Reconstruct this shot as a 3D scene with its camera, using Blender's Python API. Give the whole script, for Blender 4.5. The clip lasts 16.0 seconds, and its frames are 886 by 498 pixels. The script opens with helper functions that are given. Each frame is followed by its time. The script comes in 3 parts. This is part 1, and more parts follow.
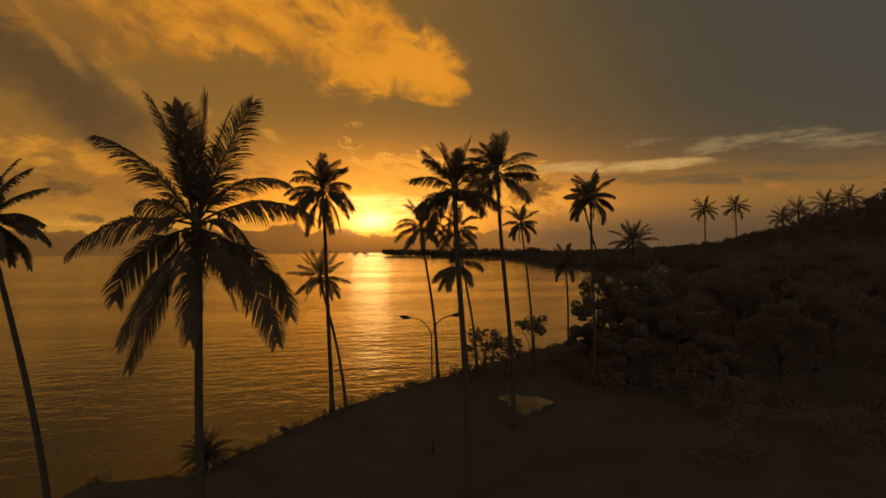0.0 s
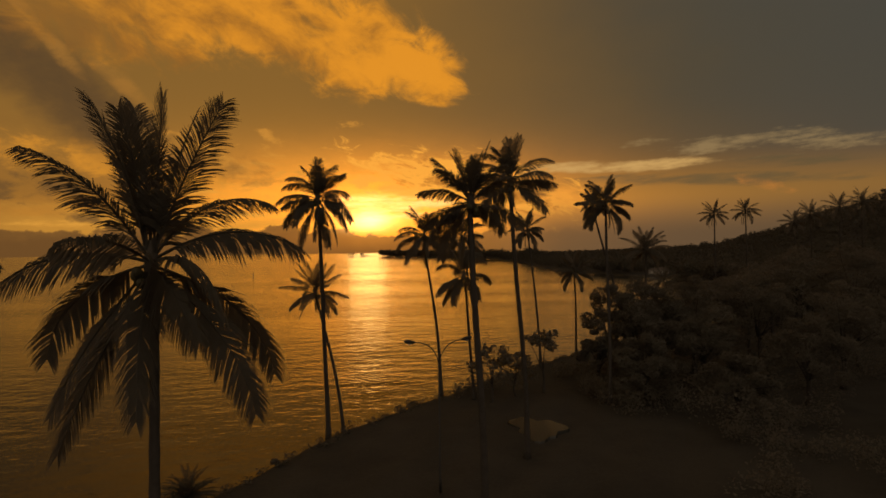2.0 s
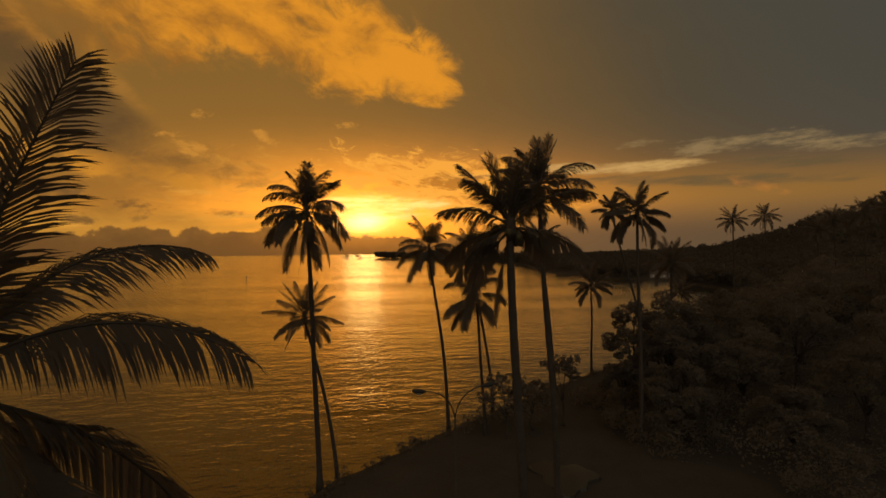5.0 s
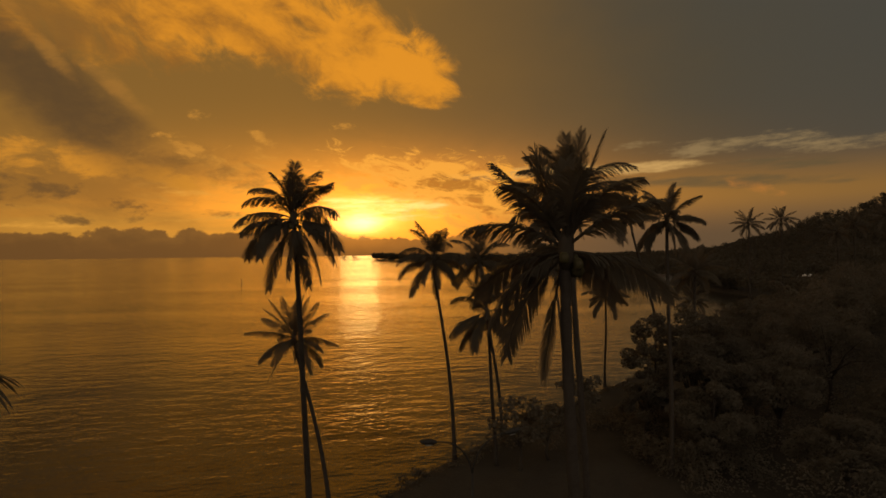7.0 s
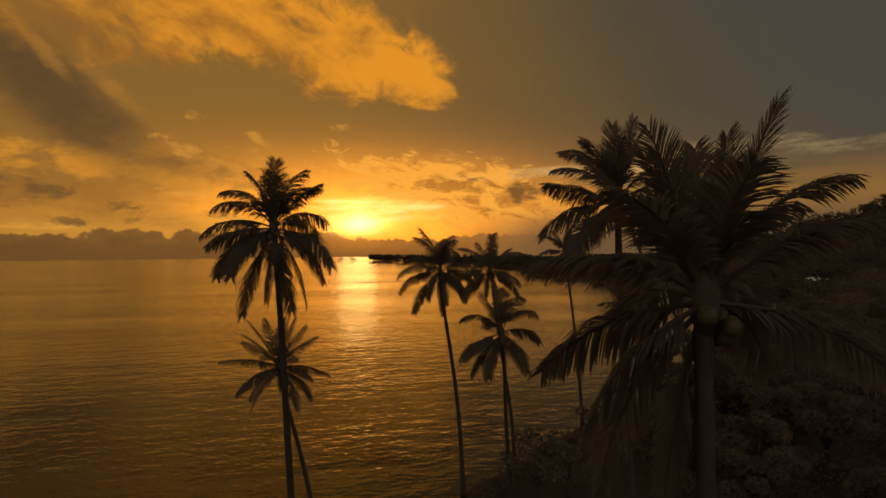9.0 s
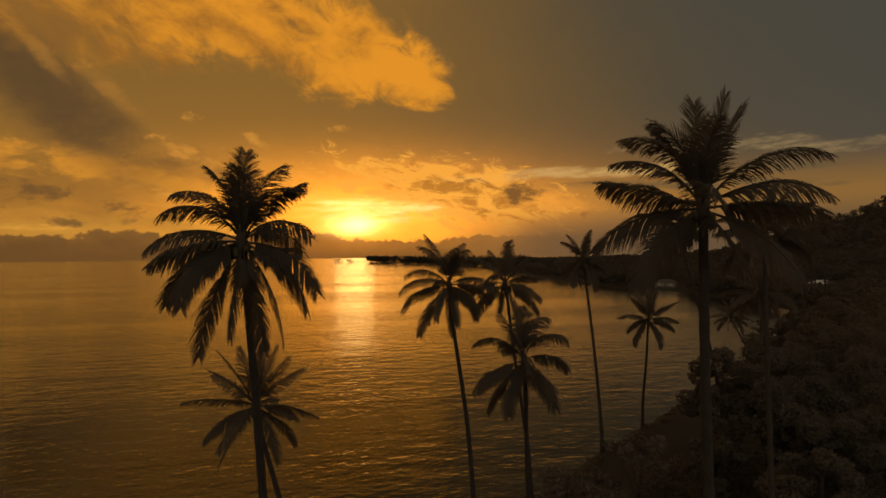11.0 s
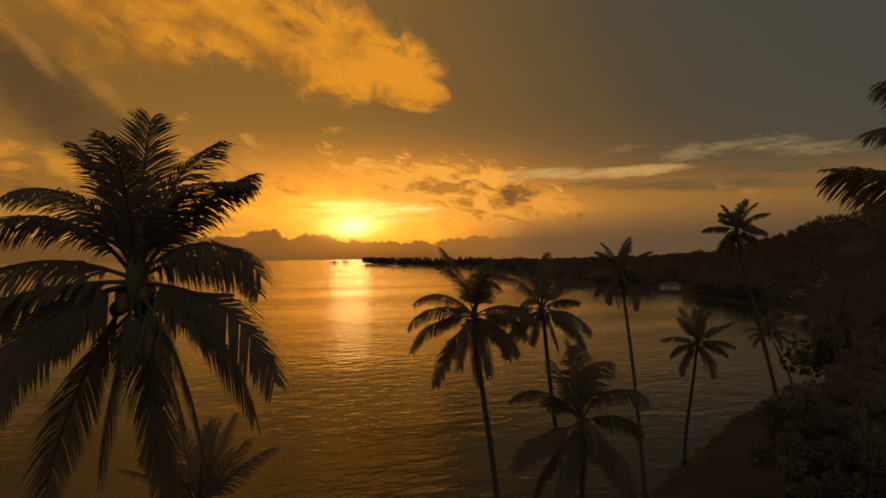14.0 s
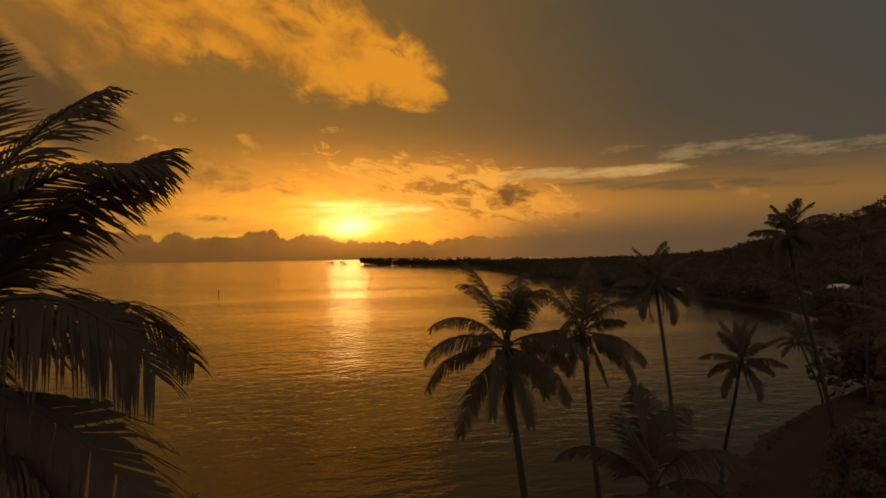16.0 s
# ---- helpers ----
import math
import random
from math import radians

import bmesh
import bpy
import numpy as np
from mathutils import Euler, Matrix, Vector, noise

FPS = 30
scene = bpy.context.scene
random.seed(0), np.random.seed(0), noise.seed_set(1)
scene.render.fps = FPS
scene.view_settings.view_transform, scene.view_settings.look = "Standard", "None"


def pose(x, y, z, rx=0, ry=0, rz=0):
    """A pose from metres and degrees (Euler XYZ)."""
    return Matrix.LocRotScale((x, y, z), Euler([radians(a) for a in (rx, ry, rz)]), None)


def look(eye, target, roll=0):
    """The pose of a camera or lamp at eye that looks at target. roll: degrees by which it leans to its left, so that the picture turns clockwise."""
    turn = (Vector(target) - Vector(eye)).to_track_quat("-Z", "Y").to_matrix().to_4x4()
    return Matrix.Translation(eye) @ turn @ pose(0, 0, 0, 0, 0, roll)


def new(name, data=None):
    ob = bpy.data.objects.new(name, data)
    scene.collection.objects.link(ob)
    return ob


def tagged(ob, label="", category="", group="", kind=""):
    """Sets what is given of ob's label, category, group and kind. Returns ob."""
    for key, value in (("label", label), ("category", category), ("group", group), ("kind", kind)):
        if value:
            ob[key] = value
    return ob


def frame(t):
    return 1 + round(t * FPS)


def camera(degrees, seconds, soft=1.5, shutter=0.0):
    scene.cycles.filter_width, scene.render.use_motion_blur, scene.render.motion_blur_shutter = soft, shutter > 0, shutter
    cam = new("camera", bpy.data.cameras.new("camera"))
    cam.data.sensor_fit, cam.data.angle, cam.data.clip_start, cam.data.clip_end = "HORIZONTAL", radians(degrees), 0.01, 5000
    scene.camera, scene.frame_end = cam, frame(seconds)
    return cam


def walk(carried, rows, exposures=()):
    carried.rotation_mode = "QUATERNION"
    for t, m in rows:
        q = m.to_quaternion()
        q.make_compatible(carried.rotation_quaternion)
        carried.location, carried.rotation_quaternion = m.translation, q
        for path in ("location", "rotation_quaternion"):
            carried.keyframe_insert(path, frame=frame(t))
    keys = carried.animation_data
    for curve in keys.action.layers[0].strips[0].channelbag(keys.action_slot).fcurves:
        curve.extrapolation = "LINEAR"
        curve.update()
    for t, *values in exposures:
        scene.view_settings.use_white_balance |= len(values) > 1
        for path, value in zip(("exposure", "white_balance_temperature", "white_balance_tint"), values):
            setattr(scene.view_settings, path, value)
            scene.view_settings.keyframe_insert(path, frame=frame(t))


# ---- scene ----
# ---- camera and its flight ----
cam = camera(75.0, 16.0, soft=1.7)
FLIGHT = [  # seconds, x, y, z, pitch, roll, yaw
    (0.0, 0.001, 0.000, 19.000, 0.079, 0.617, -7.171),
    (0.5, -0.074, 1.219, 19.355, 0.076, 0.629, -7.249),
    (1.0, -0.145, 2.474, 19.692, 0.076, 0.639, -7.327),
    (1.5, -0.209, 3.767, 20.015, 0.081, 0.647, -7.403),
    (2.0, -0.268, 5.097, 20.323, 0.088, 0.653, -7.479),
    (2.5, -0.320, 6.465, 20.618, 0.099, 0.657, -7.555),
    (3.0, -0.366, 7.873, 20.901, 0.112, 0.660, -7.630),
    (3.5, -0.404, 9.318, 21.174, 0.128, 0.660, -7.704),
    (4.0, -0.434, 10.802, 21.437, 0.146, 0.660, -7.778),
    (4.5, -0.457, 12.324, 21.691, 0.167, 0.659, -7.851),
    (5.0, -0.473, 13.883, 21.938, 0.190, 0.656, -7.924),
    (5.5, -0.480, 15.477, 22.177, 0.214, 0.653, -7.996),
    (6.0, -0.481, 17.106, 22.410, 0.239, 0.649, -8.068),
    (6.5, -0.475, 18.768, 22.638, 0.266, 0.646, -8.140),
    (7.0, -0.462, 20.461, 22.860, 0.294, 0.642, -8.211),
    (7.5, -0.442, 22.183, 23.078, 0.322, 0.638, -8.282),
    (8.0, -0.418, 23.932, 23.292, 0.351, 0.635, -8.352),
    (8.5, -0.388, 25.704, 23.502, 0.380, 0.632, -8.422),
    (9.0, -0.355, 27.497, 23.709, 0.408, 0.631, -8.492),
    (9.5, -0.318, 29.308, 23.912, 0.436, 0.631, -8.561),
    (10.0, -0.280, 31.134, 24.113, 0.464, 0.632, -8.629),
    (10.5, -0.240, 32.970, 24.311, 0.490, 0.636, -8.696),
    (11.0, -0.201, 34.813, 24.506, 0.515, 0.641, -8.763),
    (11.5, -0.163, 36.658, 24.699, 0.538, 0.649, -8.829),
    (12.0, -0.128, 38.502, 24.888, 0.560, 0.660, -8.895),
    (12.5, -0.097, 40.338, 25.075, 0.579, 0.674, -8.959),
    (13.0, -0.072, 42.163, 25.258, 0.596, 0.691, -9.022),
    (13.5, -0.056, 43.972, 25.438, 0.609, 0.712, -9.084),
    (14.0, -0.048, 45.757, 25.613, 0.620, 0.738, -9.145),
    (14.5, -0.052, 47.514, 25.784, 0.627, 0.767, -9.204),
    (15.0, -0.070, 49.237, 25.951, 0.631, 0.802, -9.262),
    (15.5, -0.103, 50.920, 26.112, 0.630, 0.842, -9.318),
    (16.0, -0.154, 52.555, 26.266, 0.624, 0.888, -9.372),
]
walk(cam, [(t, pose(x, y, z, 90 + p, r, w)) for t, x, y, z, p, r, w in FLIGHT], [(0.0, 0.0), (16.0, 0.0)])

# ---- sky, sun ----
SUN_AZ, SUN_EL = 0.0, 2.6  # degrees clockwise from +y, and above the horizon


def lin(r, g, b):
    """Linear colour from 8-bit display values."""
    return tuple(((c / 255 + 0.055) / 1.055) ** 2.4 if c > 10 else c / 255 / 12.92 for c in (r, g, b)) + (1.0,)


class Wire:
    """A number in a node tree, with arithmetic."""

    def __init__(self, tree, socket):
        self.tree, self.socket = tree, socket

    def math(self, op, *others):
        node = self.tree.nodes.new("ShaderNodeMath")
        node.operation = op
        for n, v in enumerate((self, *others)):
            if isinstance(v, Wire):
                self.tree.links.new(v.socket, node.inputs[n])
            else:
                node.inputs[n].default_value = v
        return Wire(self.tree, node.outputs[0])

    def __add__(self, o):
        return self.math("ADD", o)

    def __sub__(self, o):
        return self.math("SUBTRACT", o)

    def __mul__(self, o):
        return self.math("MULTIPLY", o)

    def top(self, o):
        return self.math("MAXIMUM", o)

    def step(self, lo, hi):
        node = self.tree.nodes.new("ShaderNodeMapRange")
        node.interpolation_type = "SMOOTHSTEP"
        self.tree.links.new(self.socket, node.inputs[0])
        if lo < hi:
            node.inputs[1].default_value, node.inputs[2].default_value = lo, hi
            node.inputs[3].default_value, node.inputs[4].default_value = 0, 1
        else:
            node.inputs[1].default_value, node.inputs[2].default_value = hi, lo
            node.inputs[3].default_value, node.inputs[4].default_value = 1, 0
        return Wire(self.tree, node.outputs[0])


world = bpy.data.worlds.new("sunset")
scene.world = world
world.use_nodes = True
wt = world.node_tree
wt.nodes.clear()
coords = wt.nodes.new("ShaderNodeTexCoord")
split = wt.nodes.new("ShaderNodeSeparateXYZ")
wt.links.new(coords.outputs["Generated"], split.inputs[0])
dx, dy, dz = (Wire(wt, split.outputs[n]) for n in range(3))
AZ = dx.math("ARCTAN2", dy) * 57.2958
EL = dz.math("ARCSINE") * 57.2958


def sky_noise(scale, stretch=1.0, detail=6.0, rough=0.55, seed=0.0, lean=0.0, warp=0.0):
    """Noise over the sky from 0 to 1, scale in cells a degree; stretch draws it out along the horizon."""
    join = wt.nodes.new("ShaderNodeCombineXYZ")
    wt.links.new((AZ * (scale / stretch) + EL * (lean * scale)).socket, join.inputs[0])
    wt.links.new((EL * scale).socket, join.inputs[1])
    join.inputs[2].default_value = seed
    node = wt.nodes.new("ShaderNodeTexNoise")
    node.inputs["Scale"].default_value = 1.0
    node.inputs["Detail"].default_value = detail
    node.inputs["Roughness"].default_value = rough
    node.inputs["Distortion"].default_value = warp
    wt.links.new(join.outputs[0], node.inputs["Vector"])
    return Wire(wt, node.outputs[0])


def puff(az, el, w, h, lean=0.0):
    """1 in the middle of an oval patch of sky, 0 on its rim and falling on outside. lean: degrees."""
    c, s = math.cos(radians(lean)), math.sin(radians(lean))
    a, e = AZ - az, EL - el
    p, q = (a * c + e * s) * (1 / w), (e * c - a * s) * (1 / h)
    return (p * p + q * q) * -1.0 + 1.0


def glow(az, el, w, h, lean=0.0):
    return ((puff(az, el, w, h, lean) - 1.0)).math("EXPONENT")


def lay(under, colour, amount):
    node = wt.nodes.new("ShaderNodeMix")
    node.data_type = "RGBA"
    wt.links.new(amount.socket, node.inputs["Factor"])
    for n, v in ((6, under), (7, colour)):
        if isinstance(v, tuple):
            node.inputs[n].default_value = v
        else:
            wt.links.new(v, node.inputs[n])
    return node.outputs[2]


def add_light(under, colour, amount):
    node = wt.nodes.new("ShaderNodeMix")
    node.data_type, node.blend_type, node.clamp_factor = "RGBA", "ADD", False
    wt.links.new(amount.socket, node.inputs["Factor"])
    wt.links.new(under, node.inputs[6])
    node.inputs[7].default_value = colour
    return node.outputs[2]


air = wt.nodes.new("ShaderNodeTexSky")
air.sky_type, air.sun_disc = "NISHITA", False
air.sun_elevation, air.sun_rotation = radians(SUN_EL), radians(SUN_AZ)
air.dust_density, air.altitude = 4.0, 20
thin = wt.nodes.new("ShaderNodeMix")
thin.data_type, thin.blend_type = "RGBA", "MULTIPLY"
thin.inputs["Factor"].default_value = 1.0
wt.links.new(air.outputs[0], thin.inputs[6])
thin.inputs[7].default_value = (0.0016, 0.0012, 0.0008, 1)

# The veil of high cloud: grey-brown, warmer towards the sun, dull grey away from it, made paler out of view overhead
# and to the east.
broad = (sky_noise(0.10, 1.6, 5.0, seed=3.0) - 0.5) * 2.4
fine = (sky_noise(0.55, 1.9, 8.0, 0.62, seed=8.0, warp=0.3) - 0.5) * 2.6
grain = (sky_noise(1.6, 2.4, 6.0, 0.6, seed=11.0) - 0.5) * 2.4
wisps = (sky_noise(0.7, 6.0, 8.0, 0.64, seed=1.7, lean=-0.25) - 0.5) * 2.6
veil = lay(lin(80, 70, 52), lin(132, 95, 43), (AZ + broad * 5).step(36, -10))
veil = lay(veil, lin(72, 69, 61), (AZ + EL * 0.6 + broad * 6).step(30, 58))
veil = lay(veil, lin(150, 104, 42), ((EL * -0.05 + 0.75) + broad * 0.35).step(0.2, 1.0) * AZ.step(26, 4))
veil = lay(veil, lin(142, 102, 48), (EL.step(9.5, 4) * AZ.step(8, 18)) * 0.85)
veil = lay(veil, lin(104, 84, 62), ((EL + broad).step(5.5, 0.5) * AZ.step(12, 30)) * 0.9)
# Fill light: unseen sky beside, behind and overhead, brightened to lift the dark land.
veil = lay(veil, lin(190, 171, 150), AZ.math("ABSOLUTE").step(62, 120) * 0.9)
veil = lay(veil, lin(112, 97, 74), EL.step(30, 70) * 0.8)
veil = add_light(veil, lin(246, 152, 32), glow(-3.0, 2.6, 28, 6.0) * 0.56)
veil = add_light(veil, lin(255, 148, 30), glow(1.5, 4.2, 14.0, 4.4) * (fine * 0.45 + 1.0))
veil = lay(veil, lin(190, 136, 54), (puff(-21.4, 2.6, 17.0, 1.6) * 0.5 + wisps * 0.7).step(-0.3, 0.6) * 0.65)

# The bright gap under the veil to the right of the sun.
gap = puff(22.5, 7.7, 11.5, 0.6, -0.5).top(puff(13.0, 7.4, 6.5, 0.45, 1.0))
veil = lay(veil, lin(206, 162, 96), (gap * 0.75 + wisps * 1.2 + grain * 0.35).step(-0.25, 0.75) * 0.85)
pale = puff(36.0, 9.1, 8.5, 0.9, -3.0).top(puff(44.5, 8.4, 8.0, 0.9, 2.0))
veil = lay(veil, lin(160, 132, 88), (pale * 0.45 + wisps * 2.0 + grain * 0.6).step(0.0, 1.1) * 0.6)
veil = lay(veil, lin(92, 79, 54), (puff(38.0, 7.3, 8.0, 0.6, -1.0).top(puff(30.0, 6.2, 12.0, 0.7, -2.0)) * 0.6 + wisps * 1.1).step(0.0, 0.7) * 0.7)

# Streaked cloud round the sun.
curl = (sky_noise(0.8, 2.2, 9.0, 0.64, seed=5.0, lean=0.4, warp=0.8) - 0.5) * 2.8
streak = puff(9.3, 6.3, 11.5, 3.2, -10.0) * 0.5 + curl
veil = lay(veil, lin(248, 168, 62), streak.step(-0.02, 0.36) * 0.88)
veil = lay(veil, lin(146, 88, 32), (puff(11.6, 5.7, 9.0, 2.4, -10.0) * 0.4 + curl * -1.2 + fine * 0.6).step(0.1, 0.7) * 0.7)
left = puff(-13.2, 6.8, 13.0, 4.0) * 0.5 + (sky_noise(0.75, 2.6, 9.0, 0.64, seed=21.0, warp=0.6) - 0.5) * 2.8
veil = lay(veil, lin(214, 146, 56), left.step(0.35, 0.9) * 0.7)
veil = lay(veil, lin(122, 86, 42), (puff(-12.2, 7.9, 9.0, 1.6, -10.0) * 0.5 + fine * 1.2).step(0.15, 0.9) * 0.6)

# Orange puffs low on the left, and dull scraps among them.
mottle = (sky_noise(0.3, 2.2, 8.0, 0.6, seed=41.0, warp=0.5) - 0.5) * 2.6
veil = lay(veil, lin(120, 84, 40), ((puff(-24.0, 6.4, 15.0, 4.6) * 0.6 + mottle * 0.9).step(-0.1, 0.9)) * 0.55)
low = puff(-26.0, 8.1, 9.5, 1.5, -5.0).top(puff(-18.0, 7.2, 5.0, 0.9, -12.0)) * 0.6 + fine * 1.3
veil = lay(veil, lin(206, 136, 44), (low + grain * 0.25).step(-0.05, 0.75) * 0.9)
threads = puff(-14.5, 5.6, 4.0, 0.45, -4.0).top(puff(-25.0, 2.5, 7.0, 0.4)).top(puff(-12.0, 3.4, 7.0, 0.35, 4.0))
veil = lay(veil, lin(226, 158, 62), (threads * 0.5 + wisps * 1.4 + grain * 0.4).step(0.05, 0.8) * 0.75)
scraps = puff(-27.7, 5.3, 7.5, 1.1, -4.0).top(puff(-20.9, 4.0, 2.2, 0.9)).top(puff(-25.2, 3.1, 2.4, 0.6)).top(puff(-11.2, 3.8, 3.0, 0.4))
veil = lay(veil, lin(104, 75, 42), (scraps * 0.45 + fine * 1.7 + grain * 0.5).step(0.05, 0.9) * 0.8)

# The dark diagonal bank high on the left.
shade = puff(-24.6, 12.7, 9.0, 3.4, -36.0).top(puff(-28.7, 15.6, 6.0, 3.4, -30.0))
veil = lay(veil, lin(82, 62, 40), (shade * 0.6 + broad * 0.5 + fine * 0.35).step(-0.25, 0.8) * 0.85)
veil = lay(veil, lin(170, 116, 48), (puff(-21.1, 14.1, 3.6, 0.9, -38.0).top(puff(-26.9, 17.4, 4.5, 0.7, -48.0)) * 0.6 + fine * 1.0).step(-0.1, 0.8) * 0.6)

# The great lit cloud.
edge = (sky_noise(0.34, 1.2, 9.0, 0.62, seed=13.0, lean=0.3, warp=0.7) - 0.5) * 2.6
body = puff(-12.8, 22.2, 15.5, 5.0, -4.0).top(puff(-1.0, 19.5, 7.6, 4.6, -16.0)).top(puff(5.0, 17.8, 5.4, 3.2, -24.0)).top(puff(-23.3, 21.2, 13.0, 5.0))
cloud = body * 0.62 + edge * 0.75
tone = (sky_noise(0.26, 1.4, 8.0, 0.6, seed=17.0, lean=0.5, warp=0.4) - 0.5) * 2.4
lit = lay(lin(150, 97, 36), lin(224, 144, 38), (tone + fine * 0.25 + cloud * 0.45 + (AZ + 16) * 0.022).step(-0.45, 0.9))
lit = lay(lit, lin(132, 88, 40), (tone * -1.0 + fine * 0.4 + AZ * -0.012).step(0.15, 0.95) * 0.85)
veil = lay(veil, lit, (cloud + fine * 0.18).step(-0.18, 0.5) * (AZ + edge * 4).step(-38, -14))
bits = puff(-13.5, 12.4, 2.0, 0.5).top(puff(-3.9, 10.4, 1.2, 0.4)).top(puff(-15.8, 9.7, 2.8, 0.9, -20.0)).top(puff(-9.7, 10.9, 1.6, 0.6, -20.0)).top(puff(-1.7, 12.2, 1.6, 0.5))
veil = lay(veil, lin(206, 140, 54), (bits * 0.4 + fine * 1.7 + grain * 0.6).step(0.1, 0.9) * 0.75)

# The dark puff and its lit edge to the right.
rim_light = puff(19.5, 5.1, 5.2, 1.0, -6.0)
veil = lay(veil, lin(232, 150, 56), (rim_light * 0.5 + fine * 1.2).step(-0.05, 0.6) * 0.75)
knob = puff(16.7, 6.0, 2.3, 1.1, 0.0)
veil = lay(veil, lin(110, 75, 40), (knob * 0.55 + fine * 1.0 + grain * 0.4).step(0.0, 0.6) * 0.9)
veil = lay(veil, lin(180, 116, 52), (puff(36.2, 5.6, 2.6, 0.7, -20.0) * 0.6 + fine * 1.1).step(0.0, 0.75) * 0.8)

# The cloud bank along the horizon.
bumps = (sky_noise(0.34, 1.0, 9.0, 0.58, seed=30.0) - 0.5) * 2.6
bank = (EL * -1.0 + 2.0) + bumps * 1.3 + AZ.step(-34, -14) * 0.35 - AZ.step(-4, 1) * 0.8 + AZ.step(8, 16) * 0.3
veil = lay(veil, lay(lin(98, 68, 37), lin(126, 86, 42), (fine * 0.6 + bank * -0.3 + 0.3).step(-0.3, 0.7)), bank.step(0.0, 0.25) * AZ.step(24, 6) * 0.92)
veil = add_light(veil, lin(255, 150, 36), glow(0.0, 1.2, 7.0, 1.3) * 0.22)

veil = lay(veil, lin(88, 71, 52), EL.step(5.2, 1.2) * (AZ + broad * 2).step(7, 20) * 0.8)
veil = lay(veil, lin(255, 204, 116), (puff(0.9, 4.3, 7.5, 1.3, 2.0) * 0.5 + wisps * 1.6 + grain * 0.3).step(0.15, 0.9) * 0.75)

# The veiled sun.
veil = add_light(veil, (1.0, 0.47, 0.12, 1), glow(SUN_AZ + 0.1, SUN_EL + 0.3, 2.7, 0.8) * (curl * 0.9 + wisps * 0.9 + 1.7))
veil = add_light(veil, (1.0, 0.6, 0.2, 1), glow(SUN_AZ + 0.1, SUN_EL + 0.3, 1.9, 0.75) * (curl * 0.8 + 1.9))
veil = add_light(veil, (1.0, 0.44, 0.13, 1), (glow(SUN_AZ + 0.6, SUN_EL + 2.0, 5.5, 1.0) * 1.2) * (wisps * 2.0 + 0.6).top(0.0))
sunlit = wt.nodes.new("ShaderNodeMix")
sunlit.data_type, sunlit.blend_type = "RGBA", "ADD"
sunlit.inputs["Factor"].default_value = 1.0
wt.links.new(veil, sunlit.inputs[6])
wt.links.new(thin.outputs[2], sunlit.inputs[7])
back = wt.nodes.new("ShaderNodeBackground")
wt.links.new(sunlit.outputs[2], back.inputs["Color"])
back.inputs["Strength"].default_value = 1.0
out = wt.nodes.new("ShaderNodeOutputWorld")
wt.links.new(back.outputs[0], out.inputs["Surface"])

sun = new("sun", bpy.data.lights.new("sun", "SUN"))
sun.data.energy, sun.data.angle, sun.data.color = 0.004, radians(4.0), (1.0, 0.66, 0.22)
sun.matrix_world = look((0, 0, 0), (-math.sin(radians(SUN_AZ)) * math.cos(radians(SUN_EL)), -math.cos(radians(SUN_AZ)) * math.cos(radians(SUN_EL)), -math.sin(radians(SUN_EL))))

# ---- materials ----
def material(name, dark, light, scale, rough, bump=0.3, fine=6.0, coords="Object", vary=0.0, bump_distance=0.02):
    m = bpy.data.materials.new(name)
    m.use_nodes = True
    t = m.node_tree
    shader = t.nodes["Principled BSDF"]
    where = t.nodes.new("ShaderNodeTexCoord")
    big, small = t.nodes.new("ShaderNodeTexNoise"), t.nodes.new("ShaderNodeTexNoise")
    for node, s in ((big, scale), (small, scale * fine)):
        t.links.new(where.outputs[coords], node.inputs["Vector"])
        node.inputs["Scale"].default_value, node.inputs["Detail"].default_value = s, 6.0
    mix = t.nodes.new("ShaderNodeMix")
    mix.data_type = "RGBA"
    mix.inputs[6].default_value, mix.inputs[7].default_value = (*dark, 1), (*light, 1)
    amount = Wire(t, big.outputs[0]) * 0.6 + Wire(t, small.outputs[0]) * 0.4
    if vary:
        info = t.nodes.new("ShaderNodeObjectInfo")
        amount = amount + (Wire(t, info.outputs["Random"]) - 0.5) * vary
    t.links.new(amount.step(0.3, 0.7).socket, mix.inputs["Factor"])
    t.links.new(mix.outputs[2], shader.inputs["Base Color"])
    shader.inputs["Roughness"].default_value = rough
    shader.inputs["Specular IOR Level"].default_value = 0.25
    relief = t.nodes.new("ShaderNodeBump")
    relief.inputs["Strength"].default_value, relief.inputs["Distance"].default_value = bump, bump_distance
    t.links.new(small.outputs[0], relief.inputs["Height"])
    t.links.new(relief.outputs[0], shader.inputs["Normal"])
    return m


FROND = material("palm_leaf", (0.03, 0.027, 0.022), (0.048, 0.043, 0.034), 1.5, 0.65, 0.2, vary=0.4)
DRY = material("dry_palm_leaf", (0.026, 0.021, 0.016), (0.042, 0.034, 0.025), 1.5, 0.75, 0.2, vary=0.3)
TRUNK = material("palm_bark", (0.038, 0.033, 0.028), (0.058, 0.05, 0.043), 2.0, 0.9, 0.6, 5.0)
NUT = material("coconut", (0.03, 0.03, 0.012), (0.07, 0.055, 0.025), 6.0, 0.6, 0.2)
LEAF = material("broad_leaf", (0.05, 0.045, 0.036), (0.064, 0.058, 0.046), 1.2, 0.85, 0.2, vary=0.2)
BARK = material("bark", (0.026, 0.022, 0.018), (0.05, 0.042, 0.034), 3.0, 0.9, 0.6)
TURF = material("turf", (0.033, 0.03, 0.026), (0.049, 0.044, 0.037), 0.25, 0.95, 0.8, 14.0, bump_distance=0.1)
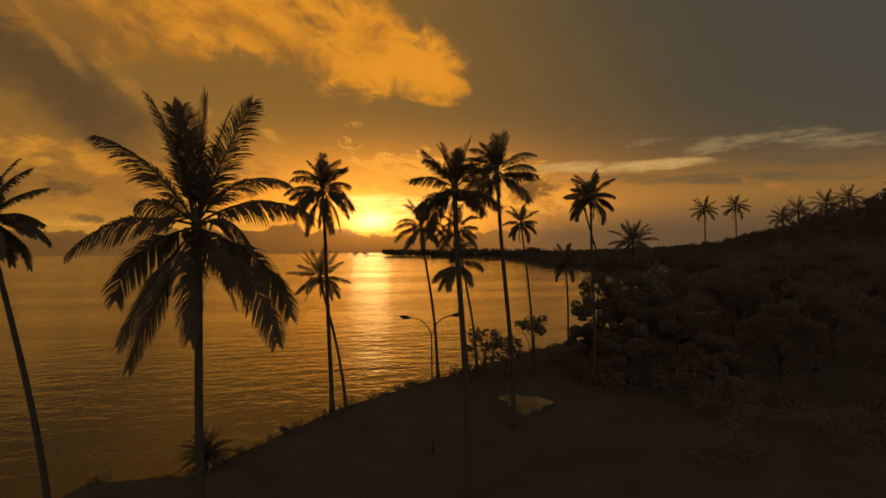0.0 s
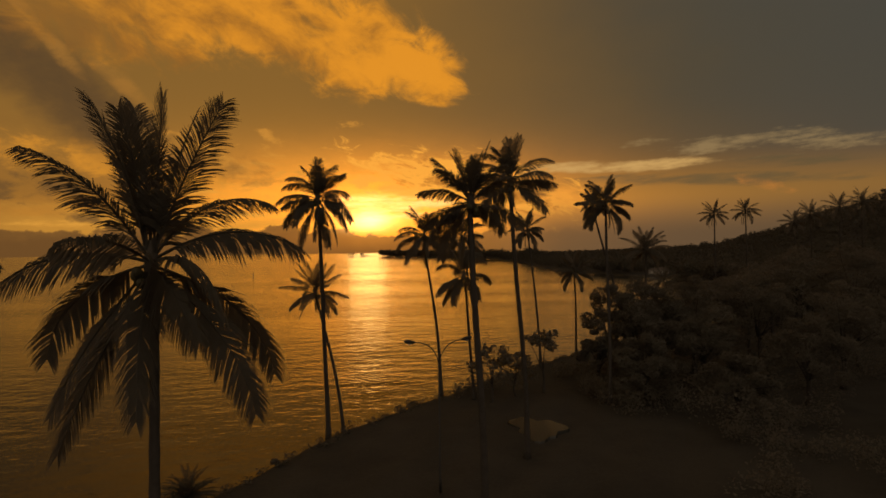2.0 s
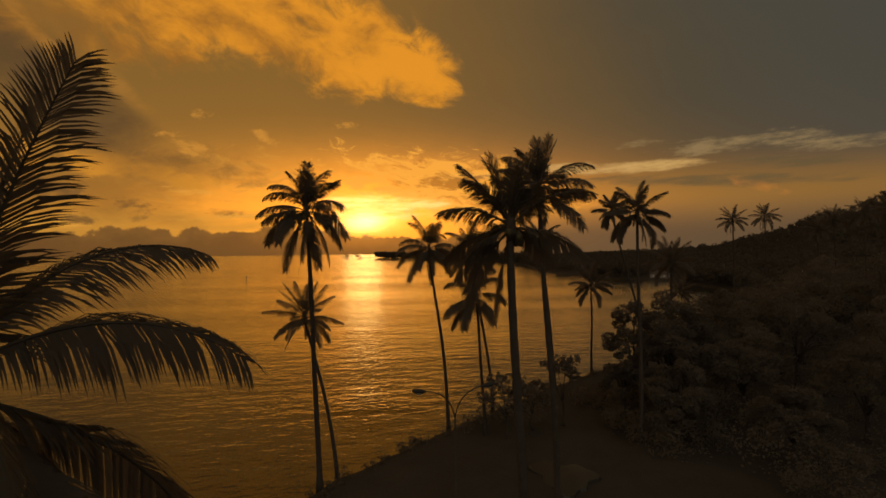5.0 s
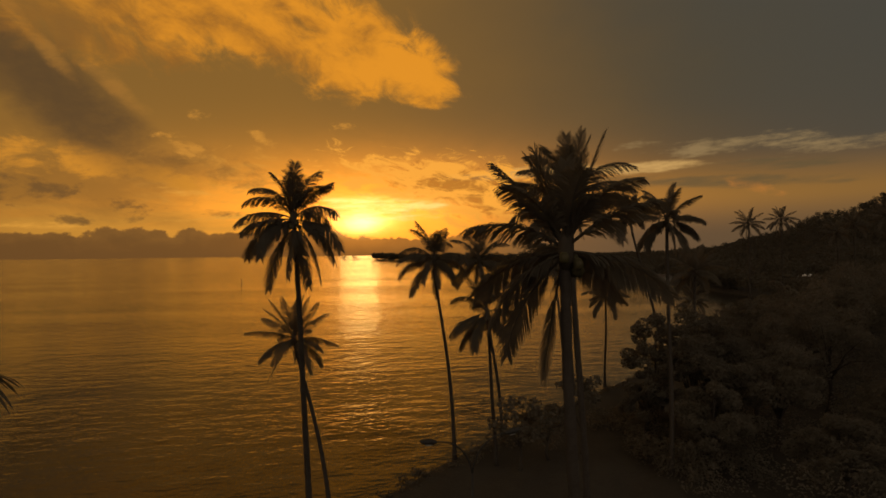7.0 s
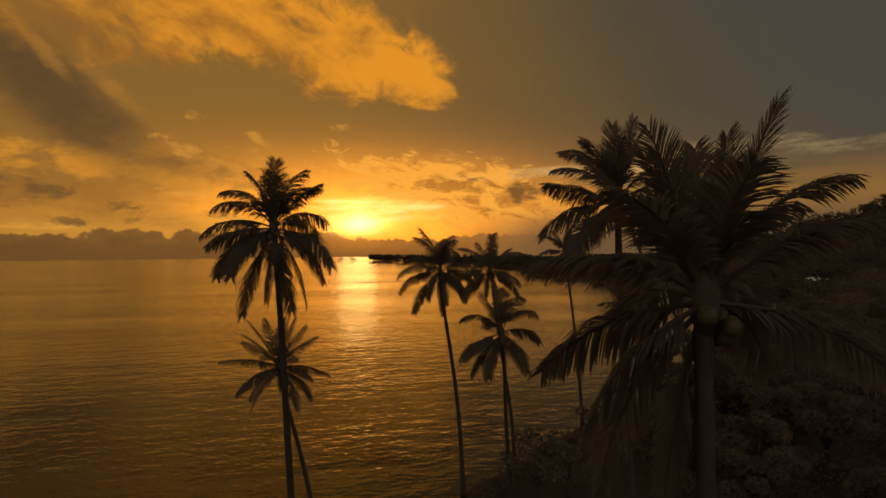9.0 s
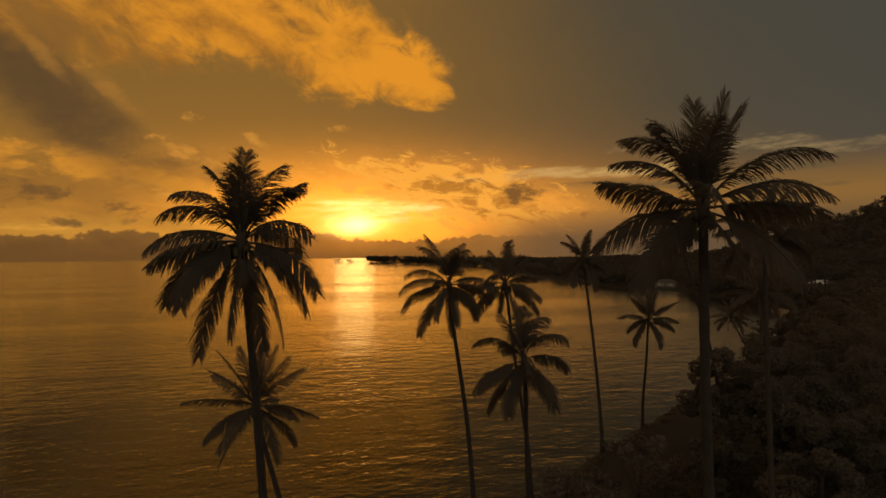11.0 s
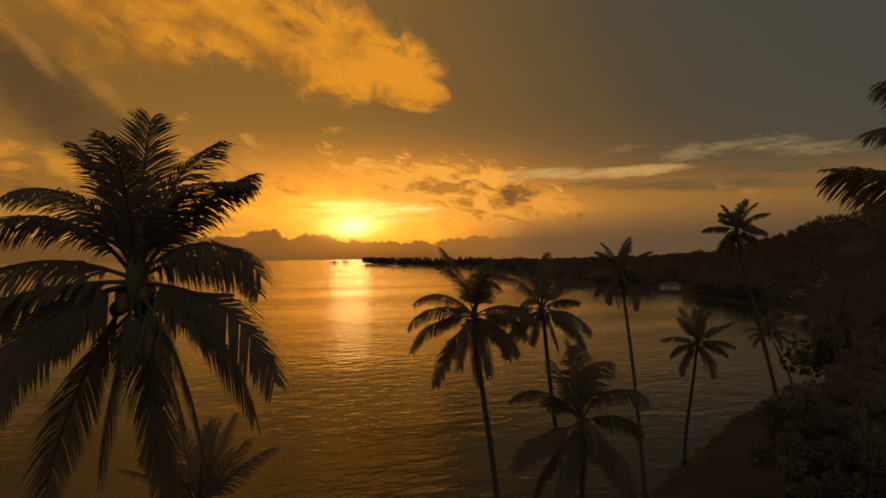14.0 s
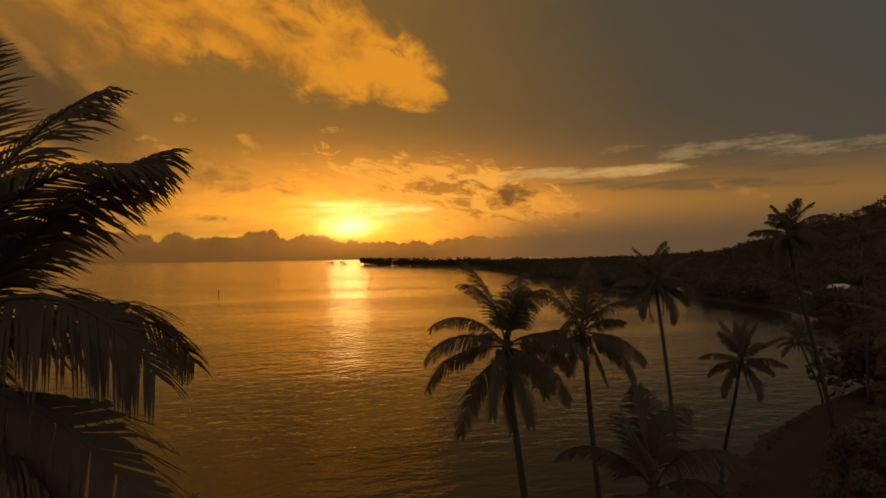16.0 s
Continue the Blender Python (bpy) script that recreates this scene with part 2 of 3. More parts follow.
WOODS = material("far_woods_leaf", (0.034, 0.031, 0.024), (0.048, 0.044, 0.034), 0.08, 0.8, 0.2)
ROCK = material("shore_rock", (0.07, 0.065, 0.06), (0.16, 0.15, 0.135), 1.5, 0.9, 0.8)
STEEL = material("weathered_steel", (0.022, 0.021, 0.02), (0.035, 0.034, 0.032), 5.0, 0.6, 0.1)
STEEL.node_tree.nodes["Principled BSDF"].inputs["Metallic"].default_value = 0.3
PLASTER = material("pale_plaster", (0.17, 0.155, 0.13), (0.26, 0.24, 0.2), 1.0, 0.9, 0.2)
TILES = material("dark_roof_tiles", (0.05, 0.04, 0.035), (0.09, 0.07, 0.06), 2.0, 0.8, 0.4)
ROOFING = material("roof_sheet", (0.4, 0.4, 0.39), (0.55, 0.54, 0.52), 1.0, 0.3, 0.2)
for dull in (LEAF, WOODS, TURF, TRUNK, FROND):
    dull.node_tree.nodes["Principled BSDF"].inputs["Specular IOR Level"].default_value = 0.08


def let_through(m, colour):
    """Thin leaves pass some of the light that falls on their far side."""
    t = m.node_tree
    thin_leaf, both = t.nodes.new("ShaderNodeBsdfTranslucent"), t.nodes.new("ShaderNodeAddShader")
    thin_leaf.inputs["Color"].default_value = (*colour, 1)
    t.links.new(t.nodes["Principled BSDF"].outputs[0], both.inputs[0])
    t.links.new(thin_leaf.outputs[0], both.inputs[1])
    t.links.new(both.outputs[0], t.nodes["Material Output"].inputs["Surface"])


for leafy, passed in ((FROND, 0.08), (DRY, 0.07), (LEAF, 0.065), (WOODS, 0.036)):
    let_through(leafy, (passed, passed * 0.84, passed * 0.66))
DARKWOOD = material("weathered_wood", (0.06, 0.045, 0.03), (0.13, 0.1, 0.07), 4.0, 0.85, 0.4)
LENS = material("lamp_lens", (0.45, 0.45, 0.42), (0.6, 0.6, 0.56), 8.0, 0.3, 0.05)


def water(name, shallow, ripple, rough):
    m = bpy.data.materials.new(name)
    m.use_nodes = True
    t = m.node_tree
    shader = t.nodes["Principled BSDF"]
    where = t.nodes.new("ShaderNodeTexCoord")
    heights = None
    for scale, stretch, turn, weight in ((1.1, 0.7, 8, 0.8), (0.34, 0.55, -14, 2.2), (0.07, 0.5, 5, 3.0)):
        grid = t.nodes.new("ShaderNodeMapping")
        grid.inputs["Rotation"].default_value = (0, 0, radians(turn))
        grid.inputs["Scale"].default_value = (scale * stretch, scale, scale)
        t.links.new(where.outputs["Object"], grid.inputs["Vector"])
        node = t.nodes.new("ShaderNodeTexNoise")
        node.inputs["Scale"].default_value, node.inputs["Detail"].default_value = 1.0, 3.0
        t.links.new(grid.outputs[0], node.inputs["Vector"])
        h = Wire(t, node.outputs[0]) * weight
        heights = h if heights is None else heights + h
    patch = t.nodes.new("ShaderNodeTexNoise")
    patch.inputs["Scale"].default_value, patch.inputs["Detail"].default_value = 1.0, 4.0
    lanes = t.nodes.new("ShaderNodeMapping")
    lanes.inputs["Rotation"].default_value = (0, 0, radians(4))
    lanes.inputs["Scale"].default_value = (0.004, 0.018, 0.01)
    t.links.new(where.outputs["Object"], lanes.inputs["Vector"])
    t.links.new(lanes.outputs[0], patch.inputs["Vector"])
    relief = t.nodes.new("ShaderNodeBump")
    relief.inputs["Distance"].default_value = ripple
    t.links.new(Wire(t, patch.outputs[0]).step(0.38, 0.6).math("MULTIPLY_ADD", 0.55, 0.45).socket, relief.inputs["Strength"])
    t.links.new(heights.socket, relief.inputs["Height"])
    t.links.new(relief.outputs[0], shader.inputs["Normal"])
    shader.inputs["Base Color"].default_value = (*shallow, 1)
    shader.inputs["Roughness"].default_value, shader.inputs["IOR"].default_value = rough, 1.333
    shader.inputs["Specular IOR Level"].default_value = 0.42
    return m


SEA = water("lagoon_water", (0.02, 0.018, 0.014), 0.115, 0.09)
POOL = water("pool_water", (0.03, 0.03, 0.026), 0.04, 0.2)

# ---- helpers for meshes ----
def mesh_object(name, verts, faces, mat, parent=None, label="", smooth=False):
    data = bpy.data.meshes.new(name)
    data.from_pydata([tuple(v) for v in verts], [], [tuple(f) for f in faces])
    data.materials.append(mat)
    if smooth:
        data.polygons.foreach_set("use_smooth", [True] * len(data.polygons))
    data.update()
    ob = new(name, data)
    if parent:
        ob.parent = parent
    return tagged(ob, label)


def tube(points, radii, sides=8, cap=True):
    """Verts and faces of a round bar along points."""
    pts = [Vector(p) for p in points]
    verts, faces = [], []
    for i, p in enumerate(pts):
        along = (pts[min(i + 1, len(pts) - 1)] - pts[max(i - 1, 0)]).normalized()
        ref = Vector((0, 1, 0)) if abs(along.y) < 0.9 else Vector((1, 0, 0))
        a = along.cross(ref).normalized()
        b = along.cross(a)
        for k in range(sides):
            q = 2 * math.pi * k / sides
            verts.append(p + (a * math.cos(q) + b * math.sin(q)) * radii[i])
    for i in range(len(pts) - 1):
        for k in range(sides):
            n = (k + 1) % sides
            faces.append((i * sides + k, i * sides + n, (i + 1) * sides + n, (i + 1) * sides + k))
    if cap:
        faces += [tuple(range(sides))[::-1], tuple(range((len(pts) - 1) * sides, len(pts) * sides))]
    return verts, faces


def joined(pieces):
    verts, faces = [], []
    for v, f in pieces:
        n = len(verts)
        verts += list(v)
        faces += [tuple(i + n for i in face) for face in f]
    return verts, faces


def box(x0, y0, z0, x1, y1, z1):
    v = [(x, y, z) for z in (z0, z1) for y in (y0, y1) for x in (x0, x1)]
    return v, [(0, 2, 3, 1), (4, 5, 7, 6), (0, 1, 5, 4), (2, 6, 7, 3), (0, 4, 6, 2), (1, 3, 7, 5)]


# ---- land and water ----
SHORE = np.array([
    (-900, -420), (-200, -95), (-80, 8), (-40, 36), (-25, 43.5), (-23.2, 50.3), (-15.6, 50.2), (-12.9, 54.6), (-9.2, 61.3), (-3.7, 69.4), (2.8, 76.2), (11, 84.4), (22.5, 96), (37.5, 109), (57, 126), (77, 138.2),
    (104, 152), (135, 180), (168, 222), (186, 275), (192, 330), (196, 380), (184, 425), (175, 500), (180, 600), (225, 800), (255, 1120),
    (160, 1450), (70, 1700), (34, 1880), (50, 1960), (300, 2100), (900, 2000), (4600, 1500), (4600, -900), (-900, -900)], float)


def inland(x, y):
    """Metres from the shore line, over 0 on land."""
    a, b = SHORE, np.roll(SHORE, -1, 0)
    best, inside = np.full(np.shape(x), 1e9), np.zeros(np.shape(x), bool)
    for (ax, ay), (bx, by) in zip(a, b):
        t = np.clip(((x - ax) * (bx - ax) + (y - ay) * (by - ay)) / ((bx - ax) ** 2 + (by - ay) ** 2), 0, 1)
        best = np.minimum(best, np.hypot(x - ax - t * (bx - ax), y - ay - t * (by - ay)))
        if ay != by:
            inside ^= ((ay > y) != (by > y)) & (x < (bx - ax) * (y - ay) / (by - ay) + ax)
    return np.where(inside, best, -best)


def ease(v, lo, hi):
    t = np.clip((v - lo) / (hi - lo), 0, 1)
    return t * t * (3 - 2 * t)


def height(x, y):
    x, y = np.asarray(x, float), np.asarray(y, float)
    d = inland(x, y) + 0.5 * np.sin(x * 0.9 + 1.3 * np.sin(y * 0.4)) * np.cos(y * 0.7)
    h = np.where(d < 0, np.maximum(d * 0.35, -4.0), 1.25 * ease(d, -0.2, 2.4))
    h = h + 0.12 * np.sin(x * 0.31 + y * 0.17) * ease(d, 2, 8) + 0.1 * np.sin(x * 0.83 - y * 0.57) * ease(d, 2, 8)
    rough = 1 + 0.12 * np.sin(x * 0.021 + 1) * np.cos(y * 0.017) + 0.06 * np.sin(x * 0.063 - y * 0.051)
    hill = 100 * np.exp(-(((x - 760) / 250) ** 2) - ((y - 560) / 250) ** 2) + 3 * np.exp(-(((x - 420) / 140) ** 2) - ((y - 480) / 170) ** 2)
    hill += 9 * np.exp(-(((x - 190) / 60) ** 2) - ((y - 130) / 70) ** 2) + 24 * np.exp(-(((x - 1100) / 500) ** 2) - ((y - 1100) / 400) ** 2)
    return h + hill * rough * ease(d, 5, 130)


def spread(lo, mid0, mid1, hi, fine_step, grow=1.09):
    mid = list(np.arange(mid0, mid1, fine_step))
    up, step = [mid[-1]], fine_step
    while up[-1] < hi:
        step *= grow
        up.append(up[-1] + step)
    down, step = [mid[0]], fine_step
    while down[-1] > lo:
        step *= grow
        down.append(down[-1] - step)
    return np.array(down[:0:-1] + mid + up[1:])


gx, gy = spread(-850, -45, 110, 4500, 1.2), spread(-850, 25, 150, 2300, 1.2)
mx, my = np.meshgrid(gx, gy)
mz = height(mx, my)
cols = len(gx)
quads = [(r * cols + c, r * cols + c + 1, (r + 1) * cols + c + 1, (r + 1) * cols + c) for r in range(len(gy) - 1) for c in range(cols - 1)]
tagged(mesh_object("ground", np.stack([mx, my, mz], -1).reshape(-1, 3), quads, TURF, smooth=True), "dark rough turf sloping to the lagoon shore", "ground", kind="structure")
sea_cells = [(-4700, -900), (4700, -900), (4700, 4700), (-4700, 4700)]
tagged(mesh_object("water", [(x, y, 0) for x, y in sea_cells], [(0, 1, 2, 3)], SEA), "calm rippled lagoon reflecting the orange sunset", "water", kind="structure")


def on_ground(x, y):
    return float(height(np.array([x]), np.array([y]))[0])

# ---- coconut palms ----
def frond_mesh(length, rise, droop, n, leaf, hang, rng, width=0.06, mat=None, sway=0.0, twist=0.0):
    """One feathered leaf: its rib starts at the origin, points along +x at the angle rise and bends down by droop degrees to its tip; twist turns the blade about the rib.
    The leaflets stand close, keel down from the rib and hang at their tips."""
    s = np.linspace(0, 1, 17)
    ang = np.radians(rise - droop * s**1.35)
    step = length / 16
    px = np.concatenate([[0], np.cumsum(np.cos(ang[:-1]) * step)])
    pz = np.concatenate([[0], np.cumsum(np.sin(ang[:-1]) * step)])
    py = sway * length * s**2
    verts, faces = tube(list(zip(px, py, pz)), list(0.045 * (1 - s) ** 0.8 + 0.008), 4)
    verts = [tuple(v) for v in verts]
    age = min(max((45 - rise) / 60, 0), 1)  # 0 for an upright young leaf, 1 for an old hanging one
    hang, width = hang * (1 + 0.5 * age), width * (1 + 0.55 * age)
    down, cross = np.array([0, 0, -1.0]), np.array([0, 1.0, 0])
    for side in (-1, 1):
        wave, torn = rng.uniform(0, 6.28), rng.uniform(0.3, 0.95)
        u = np.clip(np.linspace(0.13, 1.0, n) + rng.uniform(-0.4, 0.4, n) / n, 0.1, 1.0)
        u = u[rng.random(n) > np.where(np.abs(u - torn) < 0.018, 0.4, 0.02)]
        m = len(u)
        tuft = np.cumsum(rng.random(m) < 0.3)  # leaflets cling together in tufts of a few
        lean, dip, long = (rng.uniform(-k, k, tuft[-1] + 1)[tuft] for k in (0.12, 0.18, 0.12))
        a = np.radians(rise - droop * u**1.35)
        root = np.stack([np.interp(u, s, v) for v in (px, py, pz)], 1)
        zero = np.zeros(m)
        along, up = np.stack([np.cos(a), zero, np.sin(a)], 1), np.stack([-np.sin(a), zero, np.cos(a)], 1)
        reach = leaf * (0.92 + 0.08 * age) * (0.45 + 0.55 * np.sin(math.pi * np.minimum(1, 0.2 + u * 0.66))) * (1 - 0.42 * u**5) * (1 + long) * rng.uniform(0.88, 1.08, m)
        level = 0.3 + 0.7 * np.abs(np.cos(a))  # leaflets hang most where the rib lies level
        fall = hang * level * (0.75 + 0.2 * np.sin(u * 11 + wave) + dip + rng.uniform(-0.1, 0.1, m))
        turn = twist * np.minimum(1, u * 2.5)
        forward = 0.95 - 0.35 * age + lean + 0.85 * u**2
        way = side * (cross * np.cos(turn)[:, None] + up * np.sin(turn)[:, None]) + along * forward[:, None] + up * rng.uniform(0.08, 0.2, m)[:, None] + down * fall[:, None]
        way /= np.linalg.norm(way, axis=1)[:, None]
        bend = way + down * ((0.25 + hang * 0.6) * level * rng.uniform(0.6, 1.3, m))[:, None]
        bend /= np.linalg.norm(bend, axis=1)[:, None]
        last = bend + down * (0.3 * level)[:, None]
        last /= np.linalg.norm(last, axis=1)[:, None]
        w = along * width * 0.5
        m1 = root + way * (reach * 0.4)[:, None]
        m2 = m1 + bend * (reach * 0.35)[:, None]
        tip = m2 + last * (reach * 0.25)[:, None]
        k0 = len(verts)
        verts += np.stack([root - w * 0.8, root + w * 0.8, m1 + w, m1 - w, m2 + w * 0.65, m2 - w * 0.65, tip], 1).reshape(-1, 3).tolist()
        for k in range(k0, k0 + 7 * m, 7):
            faces += [(k, k + 1, k + 2, k + 3), (k + 3, k + 2, k + 4, k + 5), (k + 5, k + 4, k + 6)]
    data = bpy.data.meshes.new("frond")
    data.from_pydata(verts, [], faces)
    data.materials.append(mat or FROND)
    data.update()
    return data


def crown_plan(count, rng, top=84.0, low=-34.0, droop=(35, 85), power=0.95):
    """Rows of bearing, rise, droop and share of the full length for the leaves of a crown, young to old."""
    rows = []
    for i in range(count):
        r = i / (count - 1)
        rows.append((i * 137.5 + rng.uniform(-14, 14), top - (top - low) * r**power + rng.uniform(-7, 7),
                     droop[0] + (droop[1] - droop[0]) * r + rng.uniform(-10, 10), rng.uniform(0.88, 1.05) * (0.92 + 0.08 * min(1, r * 3))))
    return rows


def palm(label, base, hub, plan, seed, length=3.9, n=52, leaf=1.05, hang=0.75, nuts=5, girth=0.17, dry=0, bow=0.25, width=0.075):
    """A palm whose trunk runs from base to hub; plan: the rows of crown_plan."""
    rng = np.random.default_rng(seed)
    base = Vector((base[0], base[1], on_ground(base[0], base[1]) - 0.1))
    top = Vector(hub) - base
    tree = tagged(new("coconut_palm"), label, "palm tree", "coconut palms along the shore")
    tree.location = base
    pts, radii = [], []
    for i in range(31):
        u = i / 30
        side = u + bow * math.sin(math.pi * u) * (1 - u) * -1
        wob = 0.06 * math.sin(u * 7 + seed)
        pts.append((top.x * side + wob, top.y * side, top.z * u))
        radii.append(girth * (1.25 - 0.45 * u + 0.75 * math.exp(-u * 22)) * (1.06 if i % 2 else 0.96))
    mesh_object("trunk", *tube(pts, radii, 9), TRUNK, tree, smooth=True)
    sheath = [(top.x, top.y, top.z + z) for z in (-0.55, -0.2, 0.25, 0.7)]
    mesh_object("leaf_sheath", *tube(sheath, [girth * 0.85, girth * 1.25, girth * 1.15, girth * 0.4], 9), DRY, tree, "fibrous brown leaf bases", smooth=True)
    for i, (bearing, rise, droop, share) in enumerate(plan):
        old = i >= len(plan) - dry
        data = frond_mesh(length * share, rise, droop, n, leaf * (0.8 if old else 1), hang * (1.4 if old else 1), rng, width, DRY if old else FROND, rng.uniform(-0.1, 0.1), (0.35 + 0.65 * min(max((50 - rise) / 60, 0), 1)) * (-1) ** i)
        leafed = new("frond", data)
        leafed.parent = tree
        b = radians(bearing)
        leafed.location = (top.x + 0.1 * math.cos(b), top.y + 0.1 * math.sin(b), top.z + 0.25 * math.sin(radians(rise)))
        leafed.rotation_euler = (0, 0, b)
        if old:
            leafed["label"] = "withered brown hanging frond"
    for i in range(nuts):
        b = rng.uniform(0, 6.28)
        r, z = rng.uniform(0.28, 0.42), rng.uniform(-0.6, -0.2)
        bm = bmesh.new()
        bmesh.ops.create_icosphere(bm, subdivisions=2, radius=0.15)
        for v in bm.verts:
            v.co.z *= 1.25
        data = bpy.data.meshes.new("coconut")
        bm.to_mesh(data)
        bm.free()
        data.materials.append(NUT)
        nut = new("coconut", data)
        nut.parent = tree
        nut.location = (top.x + r * math.cos(b), top.y + r * math.sin(b), top.z + z)
    return tree


def auto(seed, count=24, **kw):
    return crown_plan(count, np.random.default_rng(seed + 500), **kw)


TALL = "tall slender coconut palm leaning over the lagoon bank"
# The great palm that the camera flies past first, leaf by leaf: bearing (0 is +x, 90 away), rise, droop, share.
GREAT = [(340, 87, 4, 0.99), (200, 80, 20, 0.98), (229, 86, 16, 0.9), (338, 66, 10, 1.05), (36, 55, 78, 0.96), (178, 58, 40, 1.05), (265, 18, 30, 0.95), (175, 14, 70, 1.05), (174, -14, 70, 0.95),
         (172, -48, 20, 1.12), (222, -60, 14, 1.15), (274, -54, 10, 0.95), (356, 30, 70, 0.97), (316, 10, 70, 0.95), (347, -38, 48, 1.15), (24, -22, 60, 1.13), (301, -14, 30, 0.9), (43, 78, 10, 0.95),
         (110, 84, 12, 0.98), (95, 40, 60, 0.8), (80, -30, 50, 0.9)]
# The tall palm that stands before the sun.
SUNWARD = [(98, 82, 10, 0.92), (358, 76, 90, 0.85), (30, 80, 46, 0.88), (170, 70, 92, 0.9), (193, 56, 102, 0.88), (177, 22, 70, 0.95), (187, -14, 70, 1.0), (225, -10, 80, 1.0), (200, -60, 24, 1.15),
           (316, -38, 56, 1.18), (83, -54, 30, 0.95), (14, 56, 30, 0.82), (332, 36, 92, 0.88), (50, 26, 90, 0.9), (338, -4, 70, 1.04), (332, -18, 66, 1.04), (165, 80, 40, 0.8), (278, 72, 40, 0.8),
           (215, 2, 40, 0.9), (110, 10, 80, 0.95), (268, -58, 30, 0.95), (90, 50, 60, 0.8), (300, -60, 24, 1.1)]
# The tall palm on the bank with the upright shock of leaves.
SHOCK = [(80, 86, 8, 0.9), (325, 82, 6, 0.94), (145, 76, 80, 0.95), (150, 58, 74, 0.86), (155, 84, 50, 0.84), (325, 52, 76, 1.05), (325, 30, 70, 0.98), (340, 6, 24, 0.92), (152, 22, 14, 0.87),
         (145, 0, 55, 1.05), (325, 75, 12, 0.84), (244, 74, 50, 0.8), (97, -22, 24, 0.95), (262, -26, 20, 0.95), (60, 20, 60, 0.95), (190, -24, 50, 0.95), (340, -20, 50, 1.0), (240, 30, 80, 0.85), (120, 70, 30, 0.85)]
# The thick palm with long side leaves, close to the flight line.
HEAVY = [(165, 32, 56, 0.9), (165, 56, 14, 0.92), (170, 78, 8, 0.86), (20, 78, 8, 0.84), (190, -20, 60, 0.95), (340, -5, 50, 1.0), (325, 74, 6, 0.98), (325, 66, 60, 0.85), (145, 76, 20, 0.84),
         (60, 82, 20, 0.8), (150, -8, 46, 0.95), (330, 40, 36, 0.88), (165, -45, 40, 1.05), (125, -76, 8, 1.12), (100, 10, 60, 0.95), (30, -10, 60, 0.9), (200, 60, 50, 0.8), (270, 72, 30, 0.7)]
# Two tall palms of the bank beside each other, and the low broad one before them.
TWIN = [(161, 2, 80, 1.05), (203, -34, 50, 1.05), (143, 42, 90, 1.05), (218, 70, 70, 1.05), (119, 70, 30, 1.05), (266, 78, 80, 0.95), (47, 54, 90, 1.05), (11, 10, 90, 0.95), (275, -26, 40, 0.95),
        (74, -60, 60, 0.95), (290, -2, 50, 1.05), (290, 70, 80, 1.05), (330, 30, 100, 1.0), (180, 26, 90, 1.0), (100, 20, 90, 1.0), (30, -16, 70, 1.0), (60, 74, 60, 1.0), (240, -10, 70, 0.95)]
TWIN_FAR = [(147, -30, 50, 1.05), (24, 22, 50, 0.95), (312, 2, 60, 0.95), (273, -22, 30, 0.95), (108, 58, 30, 0.95), (267, 70, 20, 0.95), (225, 34, 80, 0.95), (36, 46, 30, 0.95), (90, -34, 30, 0.95),
            (180, 10, 80, 1.0), (350, -20, 60, 1.0), (160, 62, 70, 1.0), (330, 56, 80, 1.0), (60, 76, 30, 1.0), (200, -10, 70, 1.0), (80, 10, 70, 0.95)]
BROAD = [(148, 50, 100, 1.05), (160, -14, 50, 1.05), (193, -34, 40, 1.05), (229, -26, 80, 1.05), (292, -18, 60, 1.05), (1, 18, 90, 0.95), (310, 66, 110, 1.05), (163, 86, 10, 0.95), (34, 88, 110, 1.05),
         (211, 64, 20, 0.95), (64, -56, 10, 1.0), (80, 74, 40, 1.0), (100, 30, 80, 0.95), (260, 30, 90, 0.9)]
palm("large coconut palm with a full drooping crown over the bank", (-6.5, 23.3), (-6.63, 23.2, 20.02), GREAT, 1, 4.7, 106, 1.35, 0.55, 9, 0.165, width=0.05)
palm(TALL, (-4.5, 66.2), (-4.77, 59.6, 25.1), SUNWARD, 2, 4.0, 90, 1.25, 0.65, 8, 0.2, width=0.05)
palm("shorter coconut palm with a starry crown beside a taller one", (-3.1, 70.6), (-5.92, 69.4, 15.9), auto(3, 22, low=-36, droop=(6, 40)), 3, 3.7, 60, 0.8, 0.35, 3, 0.16, width=0.05)
palm(TALL, (9.3, 80.6), (6.85, 77.76, 22.1), TWIN, 4, 4.1, 72, 1.1, 0.75, 7, 0.17, width=0.055)
palm("tall thick coconut palm with a heavy crown and coconuts", (6.3, 37.6), (5.4, 36.4, 22.85), HEAVY, 5, 3.2, 80, 1.0, 0.5, 9, 0.19, width=0.045)
palm("tall coconut palm with a wide full crown", (14.0, 56.3), (11.94, 53.49, 26.0), SHOCK, 6, 4.0, 90, 1.3, 0.5, 7, 0.2, width=0.05)
palm(TALL, (16.0, 87.4), (12.49, 82.65, 21.9), TWIN_FAR, 7, 3.9, 68, 1.05, 0.75, 5, 0.16, width=0.055)
palm("coconut palm with a broad low crown over the bank", (13.0, 78.0), (11.14, 72.93, 17.2), BROAD, 8, 3.9, 76, 1.4, 0.7, 5, 0.16, width=0.06)
palm(TALL, (28.4, 99.2), (26.5, 99.6, 23.6), auto(9, 20, low=-48, droop=(35, 80)), 9, 3.8, 56, 0.95, 0.75, 4, 0.17)
